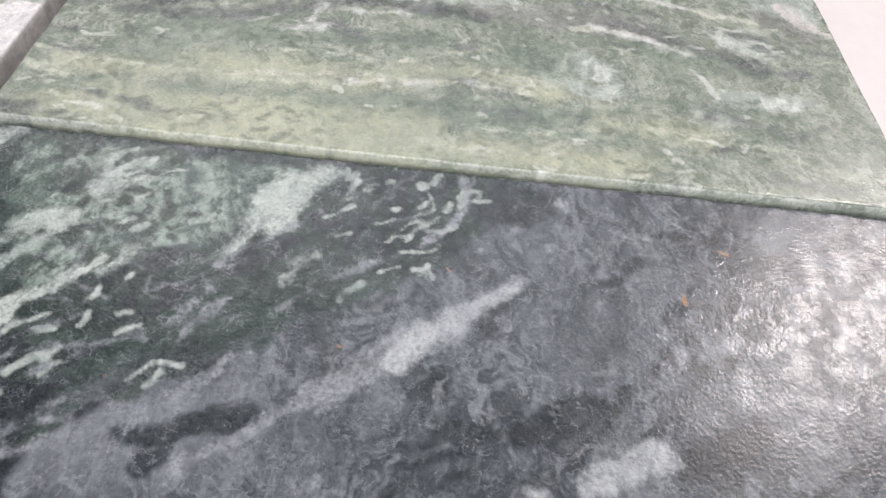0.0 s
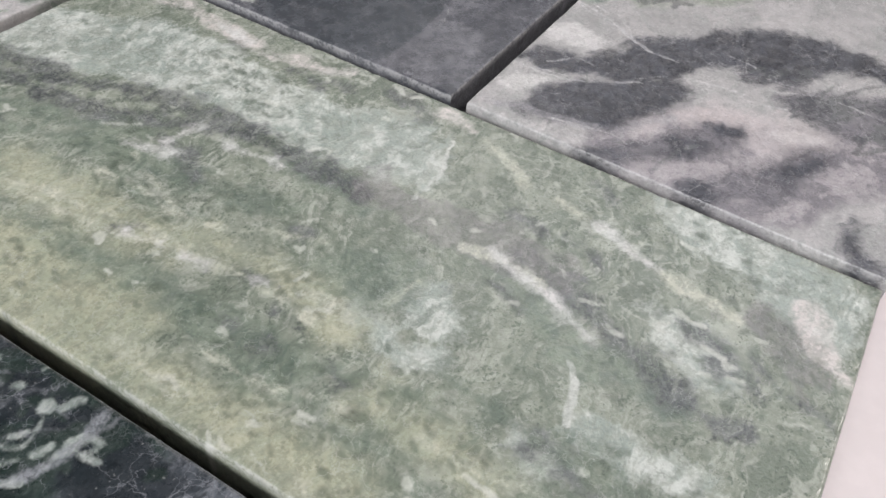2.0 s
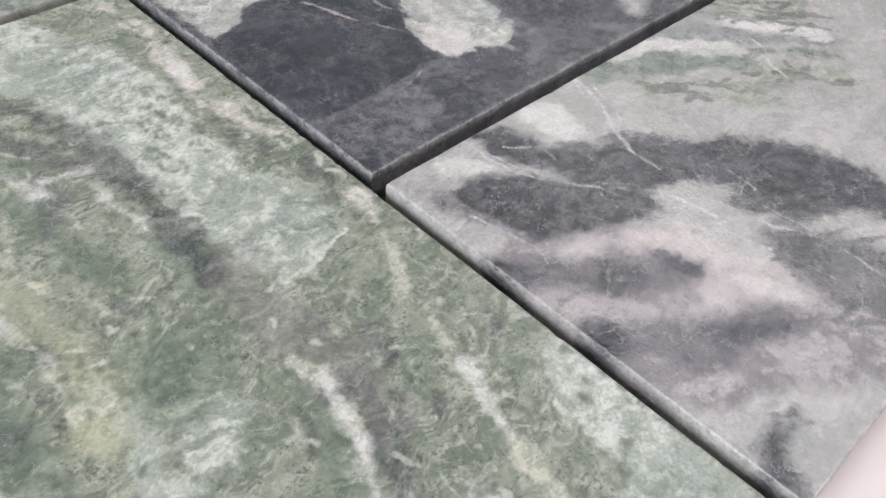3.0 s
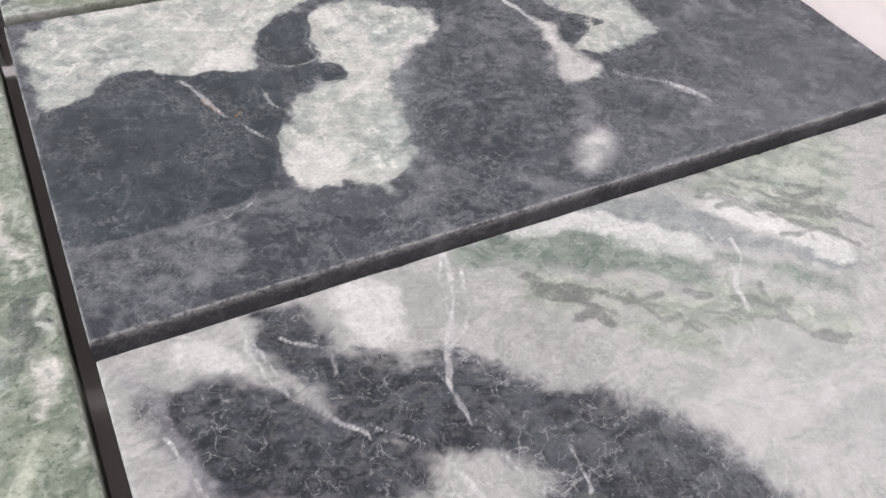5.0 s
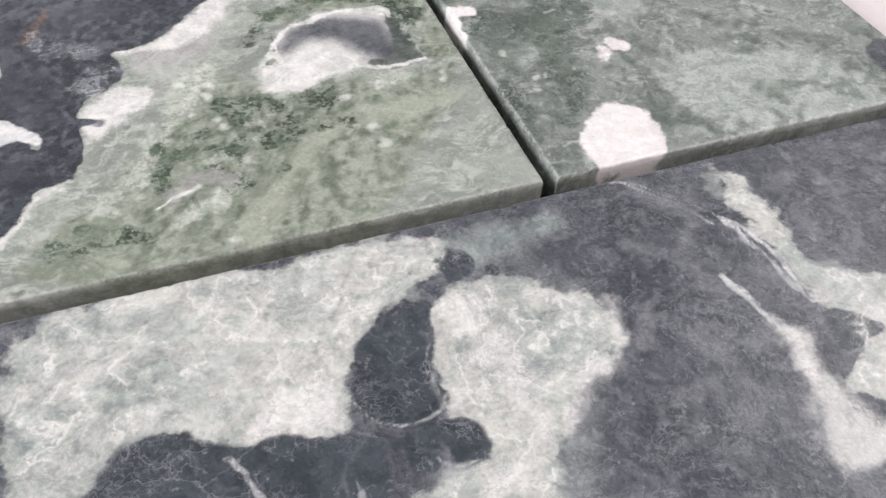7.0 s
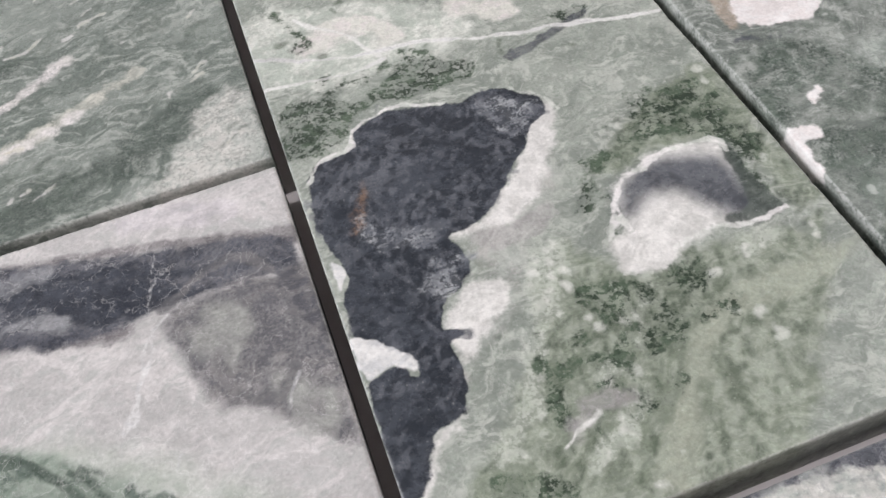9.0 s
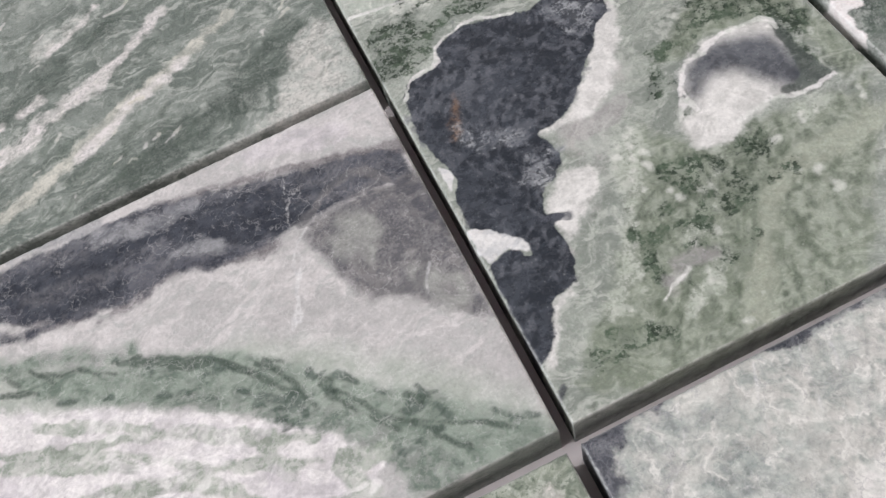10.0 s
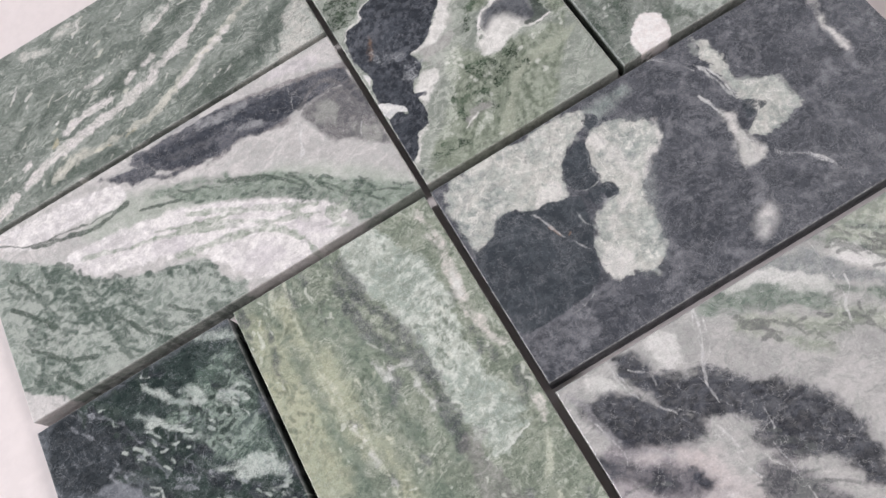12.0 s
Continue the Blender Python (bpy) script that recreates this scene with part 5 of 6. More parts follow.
    t.patch("mauve", (4.9, -99.2), (18.6, -108.2), (24.8, -116.8), (25.6, -126.0), (27.7, -133.4), (39.3, -145.2), (41.7, -150.6), (34.9, -154.7), (1.3, -131.2), (3.3, -112.9))
    t.patch("pink", (19.8, -109.1), (25.9, -113.6), (29.1, -120.9), (28.8, -126.0), (24.4, -125.2), (22.1, -119.4), (18.5, -112.7))
    t.vein("pinkl", 5.0, (22.5, -126.9), (26.6, -130.7), (30.4, -131.2))
    t.patch("white", (9.9, -80.0), (15.4, -82.1), (18.2, -88.0), (13.4, -87.6), (8.7, -84.7))
    t.patch("white", (31.1, -78.4), (40.6, -80.9), (38.2, -88.9), (31.0, -91.9), (29.8, -86.8))
    t.vein("vein", 0.35, (47.7, -78.5), (43.4, -85.9), (41.8, -92.7), (39.0, -96.9))
    t.vein("vein", 0.25, (47.5, -83.5), (44.5, -91.3), (40.8, -95.1))
    t.vein("vein", 0.3, (38.6, -97.3), (38.4, -103.5), (40.9, -107.8))
    t.vein("vein", 0.3, (16.8, -78.7), (19.2, -85.2), (20.5, -91.5), (24.1, -99.7), (26.1, -102.2))
    t.vein("vein", 0.2, (27.5, -86.8), (25.4, -93.2))
    t.vein("vein", 0.3, (33.5, -107.7), (34.4, -113.9), (35.5, -121.1))
    t.vein("vein", 0.3, (39.7, -109.0), (40.0, -113.1), (41.4, -117.1))
    t.vein("vein", 0.3, (47.7, -112.8), (46.4, -119.1))
    t.vein("vein", 0.25, (27.2, -101.0), (34.4, -107.3), (40.7, -110.3), (47.6, -110.7), (52.7, -116.0))
    t.vein("vein", 0.3, (44.5, -121.6), (45.7, -128.4), (44.3, -133.2), (44.7, -139.9), (44.4, -146.8))
    t.vein("vein", 0.3, (5.8, -92.9), (7.6, -99.3), (9.2, -104.4), (7.8, -107.3))
    t.vein("haze", 1.0, (5.5, -93.3), (7.9, -100.1))
    t.vein("haze", 1.2, (8.6, -104.0), (14.5, -106.1), (19.2, -109.8))
    t.patch("slate", (7.2, -143.4), (12.2, -145.8), (5.4, -147.3), (1.3, -152.6), (-0.1, -146.9))
    t.patch("slate", (54.8, -107.3), (61.6, -115.2), (66.7, -127.2), (66.8, -137.7), (61.3, -144.5), (58.7, -132.9), (52.0, -118.4))
    t.patch("bluish", (70.1, -79.7), (84.9, -79.0), (86.9, -84.4), (86.6, -89.9), (85.4, -92.6), (81.0, -88.3), (76.3, -84.3))
    t.vein("bluish", 2.2, (87.9, -88.2), (88.6, -93.3), (94.3, -97.1), (102.4, -102.3))
    t.patch("green", (48.1, -79.1), (57.4, -78.6), (67.6, -83.6), (74.0, -87.6), (83.4, -93.8), (82.5, -98.4), (77.8, -98.5), (72.5, -93.5), (60.8, -87.7), (50.8, -83.5), (47.0, -81.5))
    t.vein("white", 2.0, (60.0, -78.6), (69.2, -81.0), (75.4, -85.6), (82.5, -92.5))
    t.vein("white", 2.0, (91.1, -85.5), (95.9, -90.7), (99.9, -97.7), (102.8, -101.9))
    t.vein("green", 0.7, (98.4, -80.4), (103.0, -85.2), (108.3, -89.0), (113.0, -92.0))
    t.vein("green", 0.6, (112.9, -79.3), (116.8, -82.7), (119.0, -86.1))
    t.vein("green", 0.6, (89.2, -78.8), (91.8, -83.4), (97.1, -89.5), (100.3, -95.1))
    t.vein("olive", 2.4, (57.5, -90.4), (65.1, -94.3), (73.6, -100.4), (83.2, -105.2), (92.2, -112.3))
    t.vein("olive", 1.2, (57.6, -93.1), (62.7, -97.8), (67.6, -102.8), (72.3, -107.6))
    t.vein("vein", 0.4, (88.6, -92.8), (87.2, -97.3), (83.9, -99.0), (83.2, -102.5), (82.2, -104.8))
    t.vein("vein", 0.45, (48.0, -79.0), (45.5, -85.2), (42.2, -90.7), (40.5, -95.2), (38.0, -99.0), (38.2, -105.0))
    t.vein("vein", 0.35, (48.2, -82.4), (45.9, -89.7), (43.3, -93.0))
    t.vein("vein", 0.4, (17.4, -78.6), (18.1, -85.8), (19.8, -93.3), (22.6, -97.9), (26.0, -101.7))
    t.vein("vein", 0.3, (22.3, -84.6), (26.8, -89.0), (25.8, -92.8))
    t.vein("vein", 0.35, (33.2, -107.6), (34.4, -113.4), (34.9, -119.5))
    t.vein("vein", 0.4, (39.3, -109.9), (40.8, -114.3), (42.4, -117.3))
    t.vein("vein", 0.3, (47.2, -112.2), (47.4, -116.5), (46.2, -119.1))
    t.vein("vein", 0.35, (5.7, -92.9), (7.5, -97.2), (9.0, -103.0))
    t.vein("vein", 0.3, (39.6, -121.9), (44.1, -128.6), (45.0, -132.8))
    t.vein("haze", 0.8, (4.2, -82.0), (5.9, -88.4), (6.7, -92.9), (8.9, -100.6))
    t.patch("shadow", (39.3, -124.2), (41.7, -129.4), (47.4, -136.8), (51.5, -144.1), (47.0, -147.6), (43.6, -142.1), (38.8, -134.5), (36.6, -128.4))
    t.patch("shadow", (34.5, -135.9), (38.0, -141.4), (39.5, -146.5), (34.6, -141.2))
    t.patch("slate", (-1.9, -97.1), (2.1, -102.0), (4.7, -106.0), (8.6, -110.8), (13.0, -114.9), (14.9, -119.4), (10.9, -117.2), (7.4, -112.2), (1.8, -107.4), (-1.4, -103.0))
    t.patch("slate", (60.7, -119.3), (63.8, -125.6), (64.5, -130.3), (61.3, -136.2), (56.4, -135.5), (57.1, -128.2), (57.3, -122.9))
    t.patch("shadow", (1.9, -118.8), (7.2, -123.4), (13.2, -129.4), (17.9, -134.6), (11.5, -132.9), (4.6, -126.3), (1.0, -122.0))
    t.vein("pinkl", 4.0, (14.9, -108.1), (21.5, -112.5), (28.1, -119.2), (27.7, -125.9))
    t.vein("pinkl", 3.5, (25.7, -126.7), (24.8, -130.4))
    t.vein("white", 2.0, (26.8, -129.6), (30.0, -132.8))
    t.patch("slate", (19.7, -79.2), (24.7, -81.5), (25.7, -86.0), (26.6, -91.9), (23.5, -92.8), (21.5, -87.1))


def paint_g(t):
    t.patch("pale", (1.5, 118.1), (29.0, 110.5), (45.2, 95.8), (35.4, 90.9), (25.1, 91.7), (14.6, 89.3), (1.4, 94.7))
    t.vein("pink", 3.0, (13.7, 103.5), (22.5, 105.4), (26.8, 99.8))
    t.vein("pink", 3.0, (40.3, 101.7), (46.9, 97.9))
    t.vein("vein", 0.4, (0.3, 104.5), (15.8, 97.2), (25.9, 95.7), (36.2, 94.1), (43.4, 89.3), (55.8, 87.7), (74.6, 82.6))
    t.vein("vein", 0.3, (1.4, 94.7), (15.1, 92.4), (23.4, 93.2))
    t.patch("slatetop", (43.9, 83.9), (50.7, 85.4), (62.5, 91.4), (60.6, 87.5), (51.4, 84.3), (45.5, 82.4))
    t.vein("rust", 0.4, (11.3, 66.0), (8.0, 56.8))
    t.vein("vein2", 0.5, (0.3, 104.5), (15.8, 97.2), (25.9, 95.7), (36.2, 94.1), (43.4, 89.3), (55.8, 87.7), (74.6, 82.6))
    t.vein("vein2", 0.4, (1.4, 94.7), (15.1, 92.4), (23.4, 93.2))
    t.vein("vein2", 0.4, (10.6, 112.3), (18.9, 103.1), (22.6, 94.4))
    t.patch("slate", (3.1, 69.1), (5.0, 73.1), (11.0, 73.5), (13.4, 78.3), (21.7, 79.9), (30.5, 77.2), (38.1, 76.9), (41.9, 75.4), (46.1, 70.5), (41.3, 65.4), (35.3, 59.8), (29.8, 53.0), (25.4, 50.1), (20.4, 50.2), (21.6, 46.4), (21.1, 41.1), (17.5, 39.5), (15.5, 38.2), (14.4, 34.8), (17.5, 32.7), (14.1, 32.2), (14.4, 28.9), (13.8, 23.1), (11.6, 21.2), (7.3, 20.4), (6.6, 17.0), (3.2, 12.3), (0.9, 10.8), (1.0, 18.7), (1.5, 27.0), (1.8, 31.0), (6.0, 32.5), (7.9, 29.5), (8.3, 31.4), (4.3, 35.0), (1.6, 38.5), (2.3, 45.0), (4.2, 48.8), (2.9, 53.1), (2.4, 61.2))
    t.patch("hole", (1.6, 38.5), (5.3, 35.0), (8.7, 32.3), (8.3, 29.8), (6.4, 31.3), (5.3, 32.9), (1.8, 31.0), (1.6, 33.7))
    t.patch("hole", (1.5, 53.2), (4.2, 50.0), (1.9, 45.2), (1.4, 47.8))
    t.patch("white", (43.9, 72.6), (47.2, 67.4), (42.1, 58.9), (33.8, 50.8), (28.6, 48.4), (22.6, 48.4), (20.3, 50.0), (25.4, 50.1), (30.7, 53.9), (35.3, 59.8), (41.3, 65.4))
    t.patch("white", (21.1, 41.1), (25.2, 37.8), (21.0, 33.1), (17.0, 28.7), (15.1, 28.5), (14.9, 31.9), (17.9, 32.5), (14.6, 35.3), (17.8, 38.2))
    t.patch("white", (13.1, 22.4), (10.1, 18.1), (7.0, 16.8), (3.6, 10.4), (2.3, 9.4), (3.2, 12.3), (6.6, 17.0), (7.3, 20.2), (11.6, 21.2))
    t.vein("rim", 0.4, (3.1, 69.1), (5.3, 73.4), (11.1, 73.7), (13.5, 78.2), (21.8, 80.2), (30.6, 77.5))
    t.vein("rim", 0.4, (42.1, 75.7), (46.2, 70.8), (47.2, 67.4))
    t.patch("haze", (34.0, 75.2), (41.0, 73.5), (44.0, 68.5), (39.2, 63.5), (34.5, 64.7), (35.1, 70.5))
    t.patch("haze", (17.0, 46.9), (22.2, 45.5), (20.3, 40.4), (15.5, 39.3), (14.5, 43.4))
    t.vein("haze", 2.0, (9.1, 56.3), (12.7, 53.0), (17.6, 50.4))
    t.vein("slatetop", 0.9, (13.2, 34.3), (17.4, 32.3))
    t.vein("slatetop", 1.0, (3.0, 6.6), (0.5, 4.5))
    t.vein("greypink", 1.6, (25.7, 46.7), (30.4, 46.1), (36.4, 48.1))
    t.patch("dkgreen", (2.3, 87.9), (9.4, 88.8), (16.8, 84.4), (24.1, 88.6), (34.4, 86.0), (39.5, 84.6), (34.4, 80.8), (24.8, 82.2), (15.2, 80.4), (11.5, 76.3), (6.1, 76.2), (2.0, 80.1))
    t.patch("dkgreen", (53.0, 55.6), (60.2, 60.6), (67.9, 62.4), (71.9, 58.4), (69.8, 51.9), (65.1, 54.6), (59.1, 55.1), (52.8, 53.5))
    t.vein("dkgreen", 1.3, (68.3, 51.3), (67.1, 43.3), (68.5, 35.1))
    t.patch("white", (46.0, 45.5), (49.5, 49.7), (57.7, 52.9), (67.2, 51.2), (66.3, 45.2), (63.1, 37.4), (63.8, 34.2), (56.3, 34.7), (49.0, 32.5), (44.7, 31.7), (41.9, 35.0), (42.0, 39.3), (45.7, 39.8))
    t.vein("dkgreen", 0.7, (43.4, 41.7), (44.3, 40.8))
    t.patch("olive", (35.0, 43.6), (39.3, 38.9), (41.4, 34.1), (45.9, 30.5), (54.5, 32.0), (64.1, 31.7), (69.6, 31.2), (75.2, 32.0), (51.0, 0.3), (32.5, -1.3), (5.7, 2.2), (4.0, 5.3), (10.0, 9.2), (17.3, 20.4), (25.1, 26.7), (28.2, 36.3))
    t.patch("olive", (46.7, 52.0), (52.7, 58.8), (62.4, 64.1), (73.4, 67.5), (75.8, 61.0), (75.2, 33.3), (69.6, 33.8), (69.8, 50.4), (58.4, 54.0), (49.8, 50.2))
    t.vein("lime", 1.8, (32.6, 3.8), (38.0, 10.3), (43.9, 17.3), (48.4, 21.3), (56.0, 23.0), (62.6, 22.9), (69.0, 24.2))
    t.vein("flake", 2.4, (27.4, 32.1), (30.7, 37.3), (34.7, 41.3))
    t.vein("flake", 1.6, (25.5, 27.6), (20.1, 19.0), (15.7, 15.4))
    t.vein("flake", 1.2, (45.5, 33.1), (41.4, 24.9), (38.0, 22.3))
    t.vein("flake", 1.4, (24.5, 8.5), (29.3, 10.8), (33.9, 14.2))
    t.vein("flake", 1.0, (30.3, 20.0), (34.2, 20.6), (35.8, 18.7))
    t.vein("flake", 1.4, (58.8, 29.7), (63.4, 30.8))
    t.vein("dkgreen", 1.3, (23.3, 18.4), (26.8, 21.7), (30.8, 23.9), (32.6, 24.0))
    t.vein("dkgreen", 0.9, (29.9, 19.2), (33.5, 16.4))
    t.vein("dkgreen", 0.9, (33.1, 20.1), (35.8, 18.7))
    t.vein("dkgreen", 1.0, (36.5, 27.4), (39.1, 27.2))
    t.vein("dkgreen", 0.9, (35.3, 30.3), (41.0, 31.9))
    t.vein("dkgreen", 0.9, (36.6, 23.0), (37.5, 21.5))
    t.patch("dkgreen", (13.2, 10.7), (15.4, 10.9), (15.7, 8.3), (13.2, 8.2))
    t.vein("dkgreen", 0.6, (9.3, 7.8), (11.8, 6.3))
    t.vein("dkgreen", 0.5, (16.9, 8.2), (20.5, 7.3))
    t.vein("dkgreen", 0.5, (46.2, 47.4), (44.9, 40.9))
    t.vein("greypink", 1.5, (25.4, 14.5), (29.9, 16.2), (33.1, 15.6))
    t.vein("tail", 0.9, (67.5, 49.6), (66.5, 44.7), (67.1, 39.3), (68.6, 34.9))
    t.vein("tail", 0.8, (68.7, 34.3), (63.8, 34.1), (60.7, 35.2))
    t.patch("dkgreen", (2.6, 85.5), (8.6, 84.9), (16.8, 84.1), (16.0, 81.4), (10.3, 79.5), (5.1, 79.0), (1.8, 79.9))
    t.patch("dkgreen", (16.8, 84.1), (23.6, 89.0), (30.9, 87.9), (38.4, 87.6), (37.1, 84.0), (30.3, 83.2), (22.9, 83.5))
    t.vein("dkgreen", 1.0, (7.2, 115.2), (10.1, 108.0), (11.3, 103.8))
    t.patch("dkgreen", (55.5, 90.6), (61.6, 91.3), (61.1, 87.8), (56.3, 87.5))
    t.patch("dkgreen", (51.4, 55.1), (57.3, 58.7), (63.3, 60.2), (68.8, 60.6), (72.8, 60.1), (71.5, 56.2), (64.7, 55.2), (59.7, 55.4), (54.1, 54.5))
    t.patch("dkgreen", (65.3, 63.8), (69.2, 65.0), (71.6, 65.4), (71.0, 62.5), (66.3, 61.8))
    t.vein("dkgreen", 1.0, (69.9, 57.0), (68.3, 49.2), (67.3, 44.3))
    t.patch("dkgreen", (33.5, 35.8), (38.4, 34.7), (43.0, 31.6), (39.2, 26.0), (34.7, 24.0), (33.5, 28.5), (31.9, 32.3))
    t.patch("dkgreen", (24.8, 18.9), (25.9, 22.1), (30.5, 23.9), (35.4, 23.7), (37.4, 20.9), (35.0, 16.4), (32.8, 20.1), (29.0, 20.8))
    t.patch("dkgreen", (12.3, 11.6), (16.2, 10.0), (20.4, 7.6), (18.7, 7.1), (13.4, 8.8))
    t.vein("dkgreen", 0.8, (38.8, 20.4), (44.4, 19.9))
    t.vein("dkgreen", 0.6, (47.6, 22.4), (52.7, 22.2))
    t.patch("rosy", (43.6, 71.2), (46.3, 66.8), (40.8, 58.0), (40.0, 53.1), (30.8, 46.1), (24.5, 46.5), (22.6, 48.6), (28.5, 49.5), (36.6, 57.3))
    t.patch("rosy", (14.8, 32.5), (21.9, 35.5), (24.5, 37.6), (23.0, 42.6), (23.3, 48.2), (28.8, 45.8), (29.8, 39.6), (23.4, 32.8), (17.1, 27.7), (11.8, 24.4))
    t.vein("vein2", 0.3, (21.9, 12.5), (24.8, 13.8), (28.5, 14.8))
    t.vein("greypink", 1.6, (24.2, 14.0), (28.2, 15.8), (30.9, 16.4))
    t.vein("lime", 0.8, (65.6, 22.8), (72.1, 24.2), (77.4, 26.3))
    t.vein("lime", 0.6, (33.2, 1.6), (35.4, 6.9), (40.9, 12.2))
    t.patch("tail", (66.8, 49.3), (68.5, 47.8), (67.6, 41.6), (69.3, 35.2), (68.0, 34.0), (62.9, 34.2), (60.1, 35.8), (64.6, 36.8), (65.3, 42.7))
    t.patch("white", (49.1, 41.4), (54.8, 41.3), (59.5, 37.9), (60.0, 35.5), (52.5, 34.0), (45.7, 31.5), (41.5, 35.6), (42.6, 39.6), (46.1, 39.2))
    t.patch("white", (33.3, 58.8), (37.4, 56.9), (43.9, 63.6), (46.3, 66.8), (40.2, 61.1), (30.9, 50.9), (24.5, 48.9), (27.7, 47.5), (33.8, 50.8))
    t.vein("rim", 0.6, (42.6, 39.6), (45.7, 44.2), (49.2, 48.8), (55.4, 51.2), (60.9, 52.1), (67.4, 51.1), (67.0, 47.8))
    t.vein("rim", 0.4, (46.4, 39.7), (45.6, 41.8), (46.5, 45.0))
    t.vein("crescent", 2.2, (48.8, 45.8), (53.8, 48.3), (58.8, 48.3), (62.8, 45.1), (63.2, 39.3))
    t.vein("rim", 0.35, (69.3, 34.4), (63.4, 33.5), (57.8, 35.1), (50.6, 33.8))
    t.vein("dkgreen", 0.8, (51.1, 54.6), (47.1, 52.4), (42.4, 46.9))
    t.vein("dkgreen", 0.7, (57.9, 59.8), (64.6, 62.6), (68.5, 63.8))
    t.patch("crescent", (45.7, 43.5), (49.1, 47.6), (55.3, 50.2), (61.4, 49.5), (65.7, 45.8), (65.8, 38.1), (69.2, 34.7), (61.5, 34.9), (58.6, 38.0), (55.6, 42.7), (51.5, 44.0), (47.1, 41.1))


def paint_h(t):
    t.patch("pinkw", (86.8, 80.2), (96.6, 83.6), (103.3, 76.9), (99.1, 69.6), (91.2, 69.4), (85.3, 72.7))
    t.vein("tan", 1.3, (86.2, 82.3), (84.1, 74.1))
    t.vein("pinkw", 1.5, (78.5, 45.2), (80.7, 45.6))
    t.vein("pinkw", 1.5, (101.2, 29.2), (101.6, 27.8))
    t.patch("pinkw", (90.3, 15.1), (95.6, 14.7), (98.1, 8.8), (96.9, 2.4), (91.4, -0.1), (84.1, 1.9))
    t.patch("pale", (124.5, 69.9), (131.5, 66.9), (105.0, 31.4), (103.5, 38.6), (111.5, 54.4))
    t.patch("pale", (106.7, 25.2), (137.5, 17.8), (141.1, 4.9), (137.6, 0.3), (120.0, 1.3), (104.3, 3.8), (104.4, 14.2))
    t.patch("dkgreen", (81.8, 70.0), (94.9, 66.2), (94.7, 56.6), (82.8, 53.9), (78.9, 60.0))
    t.patch("dkgreen", (79.8, 41.4), (99.2, 47.3), (101.9, 39.2), (86.0, 26.9), (77.5, 27.9))
    t.vein("dkgreen", 2.5, (87.7, 24.0), (90.9, 21.3), (85.4, 13.8))
    t.patch("slate", (147.4, 17.5), (153.8, 15.9), (151.5, 1.3), (139.2, 0.8), (142.4, 6.5))
    t.vein("vein", 0.2, (138.4, 13.4), (133.4, 3.2))
    t.patch("dkgreen", (75.3, 56.9), (80.8, 57.7), (80.9, 50.4), (77.4, 47.6))
    t.patch("pale", (99.5, 59.4), (109.8, 60.0), (108.1, 51.1), (99.9, 51.4))
    t.patch("pinkw", (90.1, 15.4), (95.5, 13.4), (96.6, 2.0), (91.3, -0.9), (86.0, 5.9))
    t.patch("dkgreen", (82.4, 47.9), (86.6, 44.8), (84.7, 35.1), (82.2, 26.5), (78.6, 27.9), (78.0, 36.5))
    t.patch("dkgreen", (90.1, 31.7), (89.5, 23.7), (89.5, 17.2), (86.1, 17.4), (86.0, 24.0))
    t.patch("dkgreen", (99.2, 61.0), (104.5, 53.9), (100.7, 44.9), (95.0, 47.2), (93.7, 53.6))
    t.patch("dkgreen", (81.1, 65.0), (88.8, 63.5), (87.7, 57.6), (81.2, 57.1))
    t.vein("dkgreen", 2.0, (77.9, 23.8), (77.9, 15.5), (77.3, 11.8))
    t.vein("dkgreen", 1.6, (89.5, 55.3), (88.6, 48.3))
    t.patch("pinkw", (88.0, 12.6), (91.3, 12.4), (91.5, 9.4), (84.6, 0.1), (83.5, 4.0))
    t.vein("pinkw", 1.0, (98.1, 28.0), (97.8, 26.3))
    t.vein("pinkw", 1.3, (77.9, 44.2), (76.0, 37.2), (74.9, 33.4))
    t.vein("pinkw", 0.8, (85.8, 52.3), (87.7, 53.0))
    t.patch("pale", (109.6, 53.5), (124.0, 52.5), (109.4, 33.1), (104.1, 37.9))
    t.vein("pale", 2.0, (85.1, 31.2), (83.5, 27.2))
    t.vein("slate", 0.8, (82.6, 70.2), (87.6, 67.3), (91.9, 67.3))
    t.vein("vein", 0.2, (79.8, 68.8), (76.3, 63.7))
    t.vein("vein", 0.2, (108.7, 52.2), (102.2, 42.9))


def strew_a(t):
    t.scatter("dash", 420, 4.0, 0.35, 30, 14)
    t.scatter("grain", 120, 2.5, 0.3, 32, 12, clump=0.2)


def strew_b(t):
    t.scatter("dash", 260, 3.4, 0.6, 140, 22, "gg", 0.05)
    t.scatter("dash", 90, 2.2, 0.35, 147, 15, "green", 0.0)
    t.scatter("grain", 500, 0.8, 0.55, 0, 90, "white", -0.1)


def strew_c(t):
    t.fields["haze"] -= 0.45
    t.fields["pale"] -= 0.3
    t.fields["palegr"] -= 1.6
    t.fields["dkgreen"] += 1.6
    t.fields["deep"] += 0.3
    t.scatter("dash", 300, 2.0, 0.6, 128, 35, "dkgreen", 0.0)
    t.scatter("grain", 70, 2.6, 0.35, 128, 25, "dkgreen", 0.05)
    t.scatter("thread", 170, 5.0, 0.12, 128, 30, None, 0.0)
    t.scatter("deep", 70, 9.0, 0.6, 128, 12, None, 0.0)


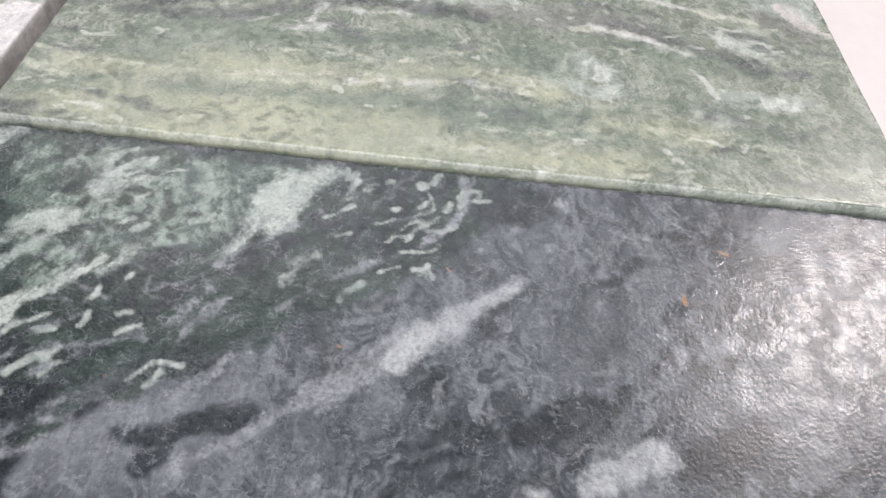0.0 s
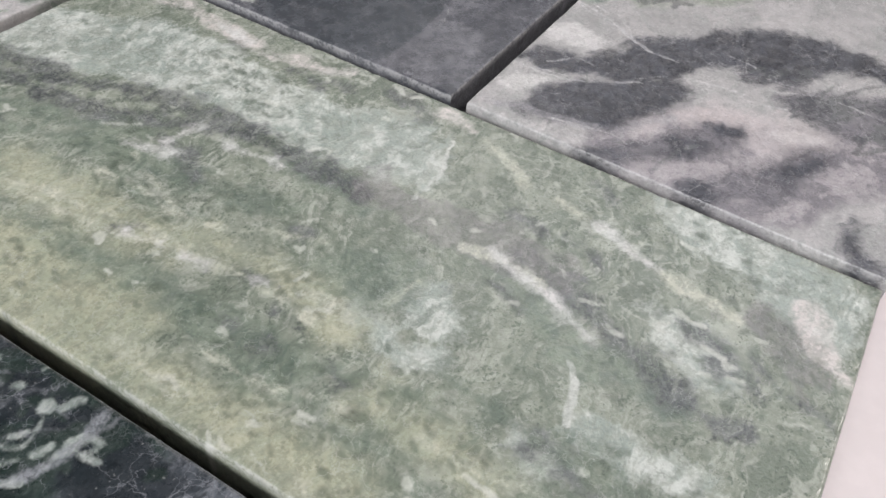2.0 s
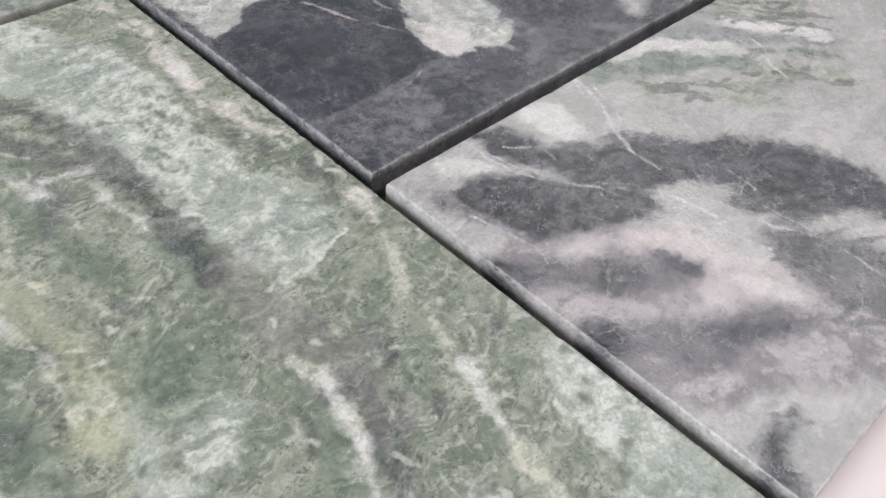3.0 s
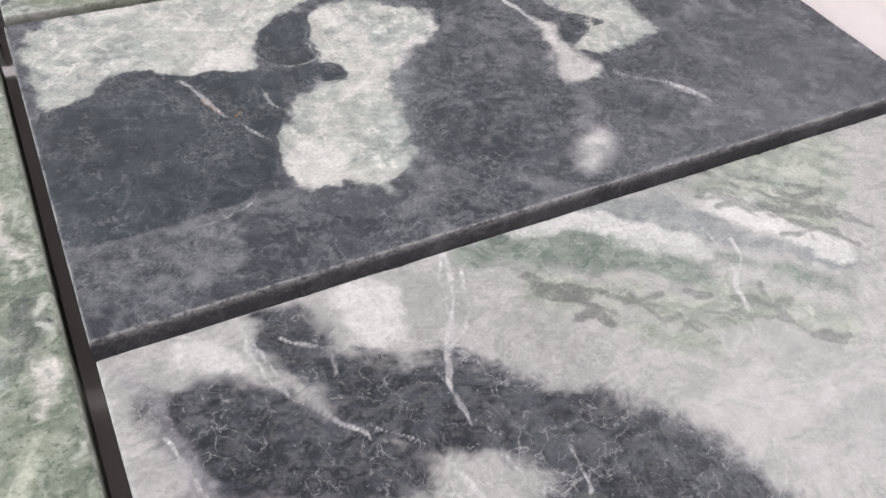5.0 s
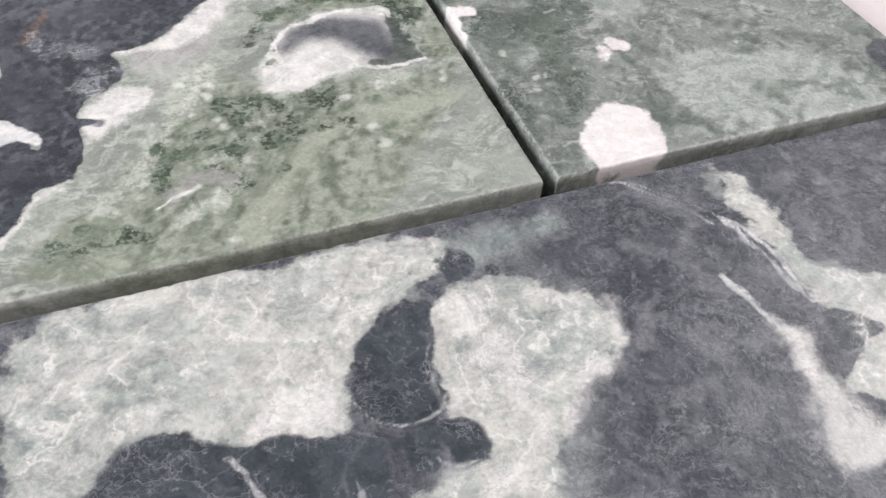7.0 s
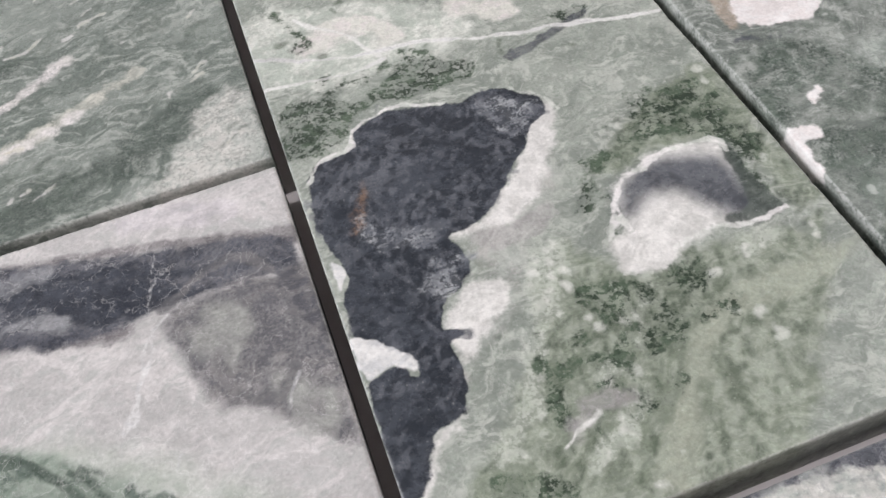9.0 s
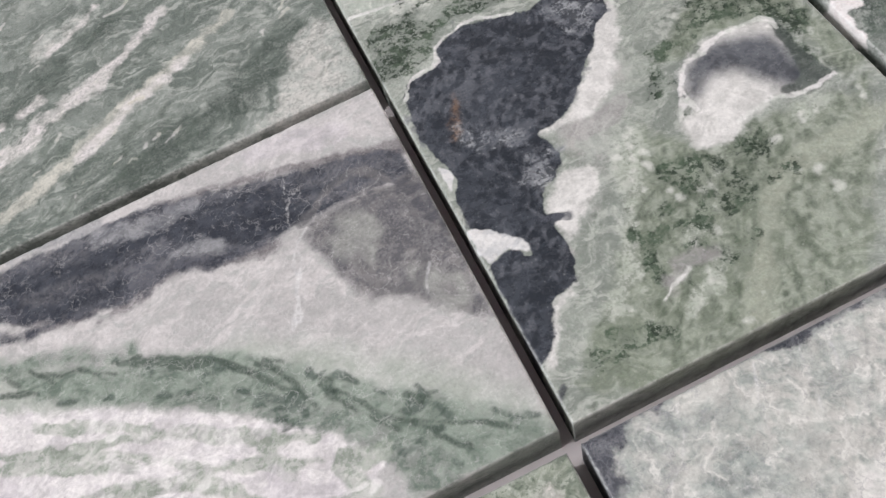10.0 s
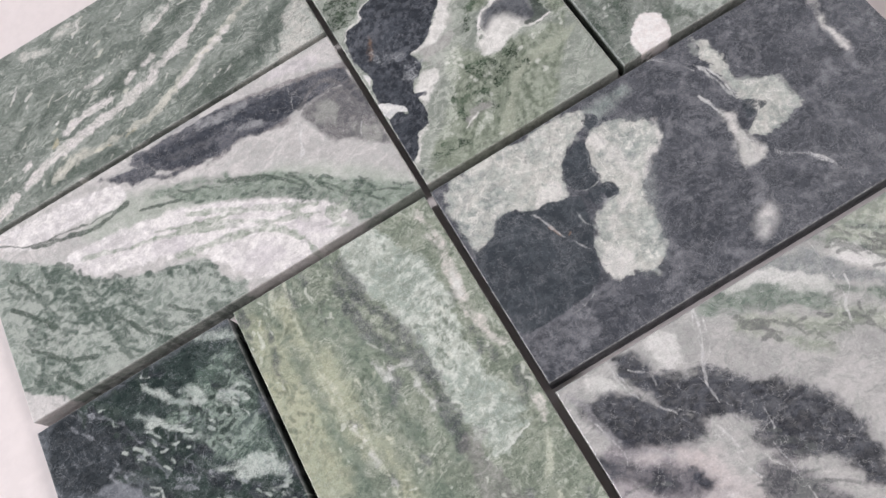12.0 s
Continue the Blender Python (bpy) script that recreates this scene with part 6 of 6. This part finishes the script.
def strew_d(t):
    t.fields["cream"] -= 0.5
    t.fields["pink"] -= 0.35
    t.fields["white"] -= 0.3
    t.patch("zone", (-76.0, -150.0), (-50.0, -150.0), (-44.0, -2.0), (-76.0, -2.0))
    t.scatter("band", 36, 26.0, 0.5, 92, 4, "zone", -0.3)
    t.scatter("cream", 12, 14.0, 0.05, 93, 4, "zone", -0.3)
    t.scatter("grey", 40, 8.0, 0.4, 85, 14, None, 0.05)
    t.scatter("dash", 1700, 1.0, 0.2, 92, 35, None, -0.1)
    t.scatter("grain", 140, 1.6, 0.25, 95, 25, None, 0.1)


def strew_e(t):
    t.fields["rimw"] -= 0.2
    t.scatter("haze", 160, 3.5, 0.5, 115, 50, None, 0.0)
    t.scatter("thread", 340, 4.5, 0.16, 115, 45, None, 0.0)
    t.scatter("cloud", 130, 2.5, 0.9, 60, 60, "pale", -0.3)


def strew_f(t):
    t.fields["slate"] += 0.6
    t.fields["shadow"] += 1.4
    t.fields["mauve"] += 2.5
    t.scatter("dash", 150, 7.0, 0.4, 145, 10, "shadow", 0.0)
    t.scatter("dash", 160, 5.0, 0.4, 140, 10, "olive", -0.1)


def strew_g(t):
    t.scatter("dash", 520, 1.1, 0.16, 62, 28, "olive", -0.15)
    t.scatter("dash", 60, 1.0, 0.4, 48, 60, None, 0.25)
    t.patch("zone", (22.0, 16.0), (24.0, 30.0), (40.0, 34.0), (52.0, 30.0), (50.0, 22.0), (36.0, 12.0))
    t.patch("zone", (44.0, 50.0), (50.0, 58.0), (64.0, 66.0), (74.0, 56.0), (71.0, 40.0), (66.0, 52.0), (56.0, 54.0))
    t.patch("zone", (2.0, 76.0), (3.0, 88.0), (18.0, 92.0), (34.0, 92.0), (30.0, 84.0), (12.0, 80.0))
    t.scatter("dkgreen", 190, 1.6, 0.6, 75, 40, "zone", -0.5)
    t.scatter("grain", 130, 0.4, 0.34, 0, 90, "flake", -0.6)
    t.scatter("grain", 22, 0.6, 0.4, 0, 90, "olive", 0.15)
    t.scatter("thread", 420, 1.4, 0.25, 60, 60, "slate", -0.4)


def strew_h(t):
    t.scatter("dash", 320, 3.0, 0.7, 75, 60, None, 0.0)
    t.scatter("grain", 60, 0.8, 0.2, 75, 60, None, 0.15)


TILES = [
    ("A", (-151.5, -1.1, 78.05, 151.5), paint_a, strew_a, "green marble tile with diagonal cream and white veins"),
    ("B", (-151.5, -1.1, 1.75, 75.7), paint_b, strew_b, "white marble tile with slate and green wavy bands"),
    ("C", (-151.5, -78.0, -151.6, -2.3), paint_c, strew_c, "dark slate marble tile with green patches and pale veins"),
    ("D", (-75.65, -1.7, -151.5, -1.7), paint_d, strew_d, "yellow-green banded marble tile with grey streaks"),
    ("E", (0.75, 151.2, -75.9, -1.5), paint_e, strew_e, "black marble tile with pale green-white patches"),
    ("F", (1.0, 151.3, -152.3, -79.0), paint_f, strew_f, "white and grey marble tile with dark swirls"),
    ("G", (1.1, 75.15, 1.55, 151.5), paint_g, strew_g, "light green marble tile with a large slate blotch"),
    ("H", (77.5, 151.5, 1.45, 151.5), paint_h, strew_h, "mottled grey-green marble tile with pinkish white spots"),
]
for n, (key, box, paint, strew, label) in enumerate(TILES):
    slab = Tile(*box, 101 + 17 * n)
    paint(slab)
    strew(slab)
    if "vein" in slab.fields:
        slab.fields["vein"] -= 0.17
    tagged(slab.build("stone_tile", STONES[key]), label, "tile", "tiles laid in a basket weave")
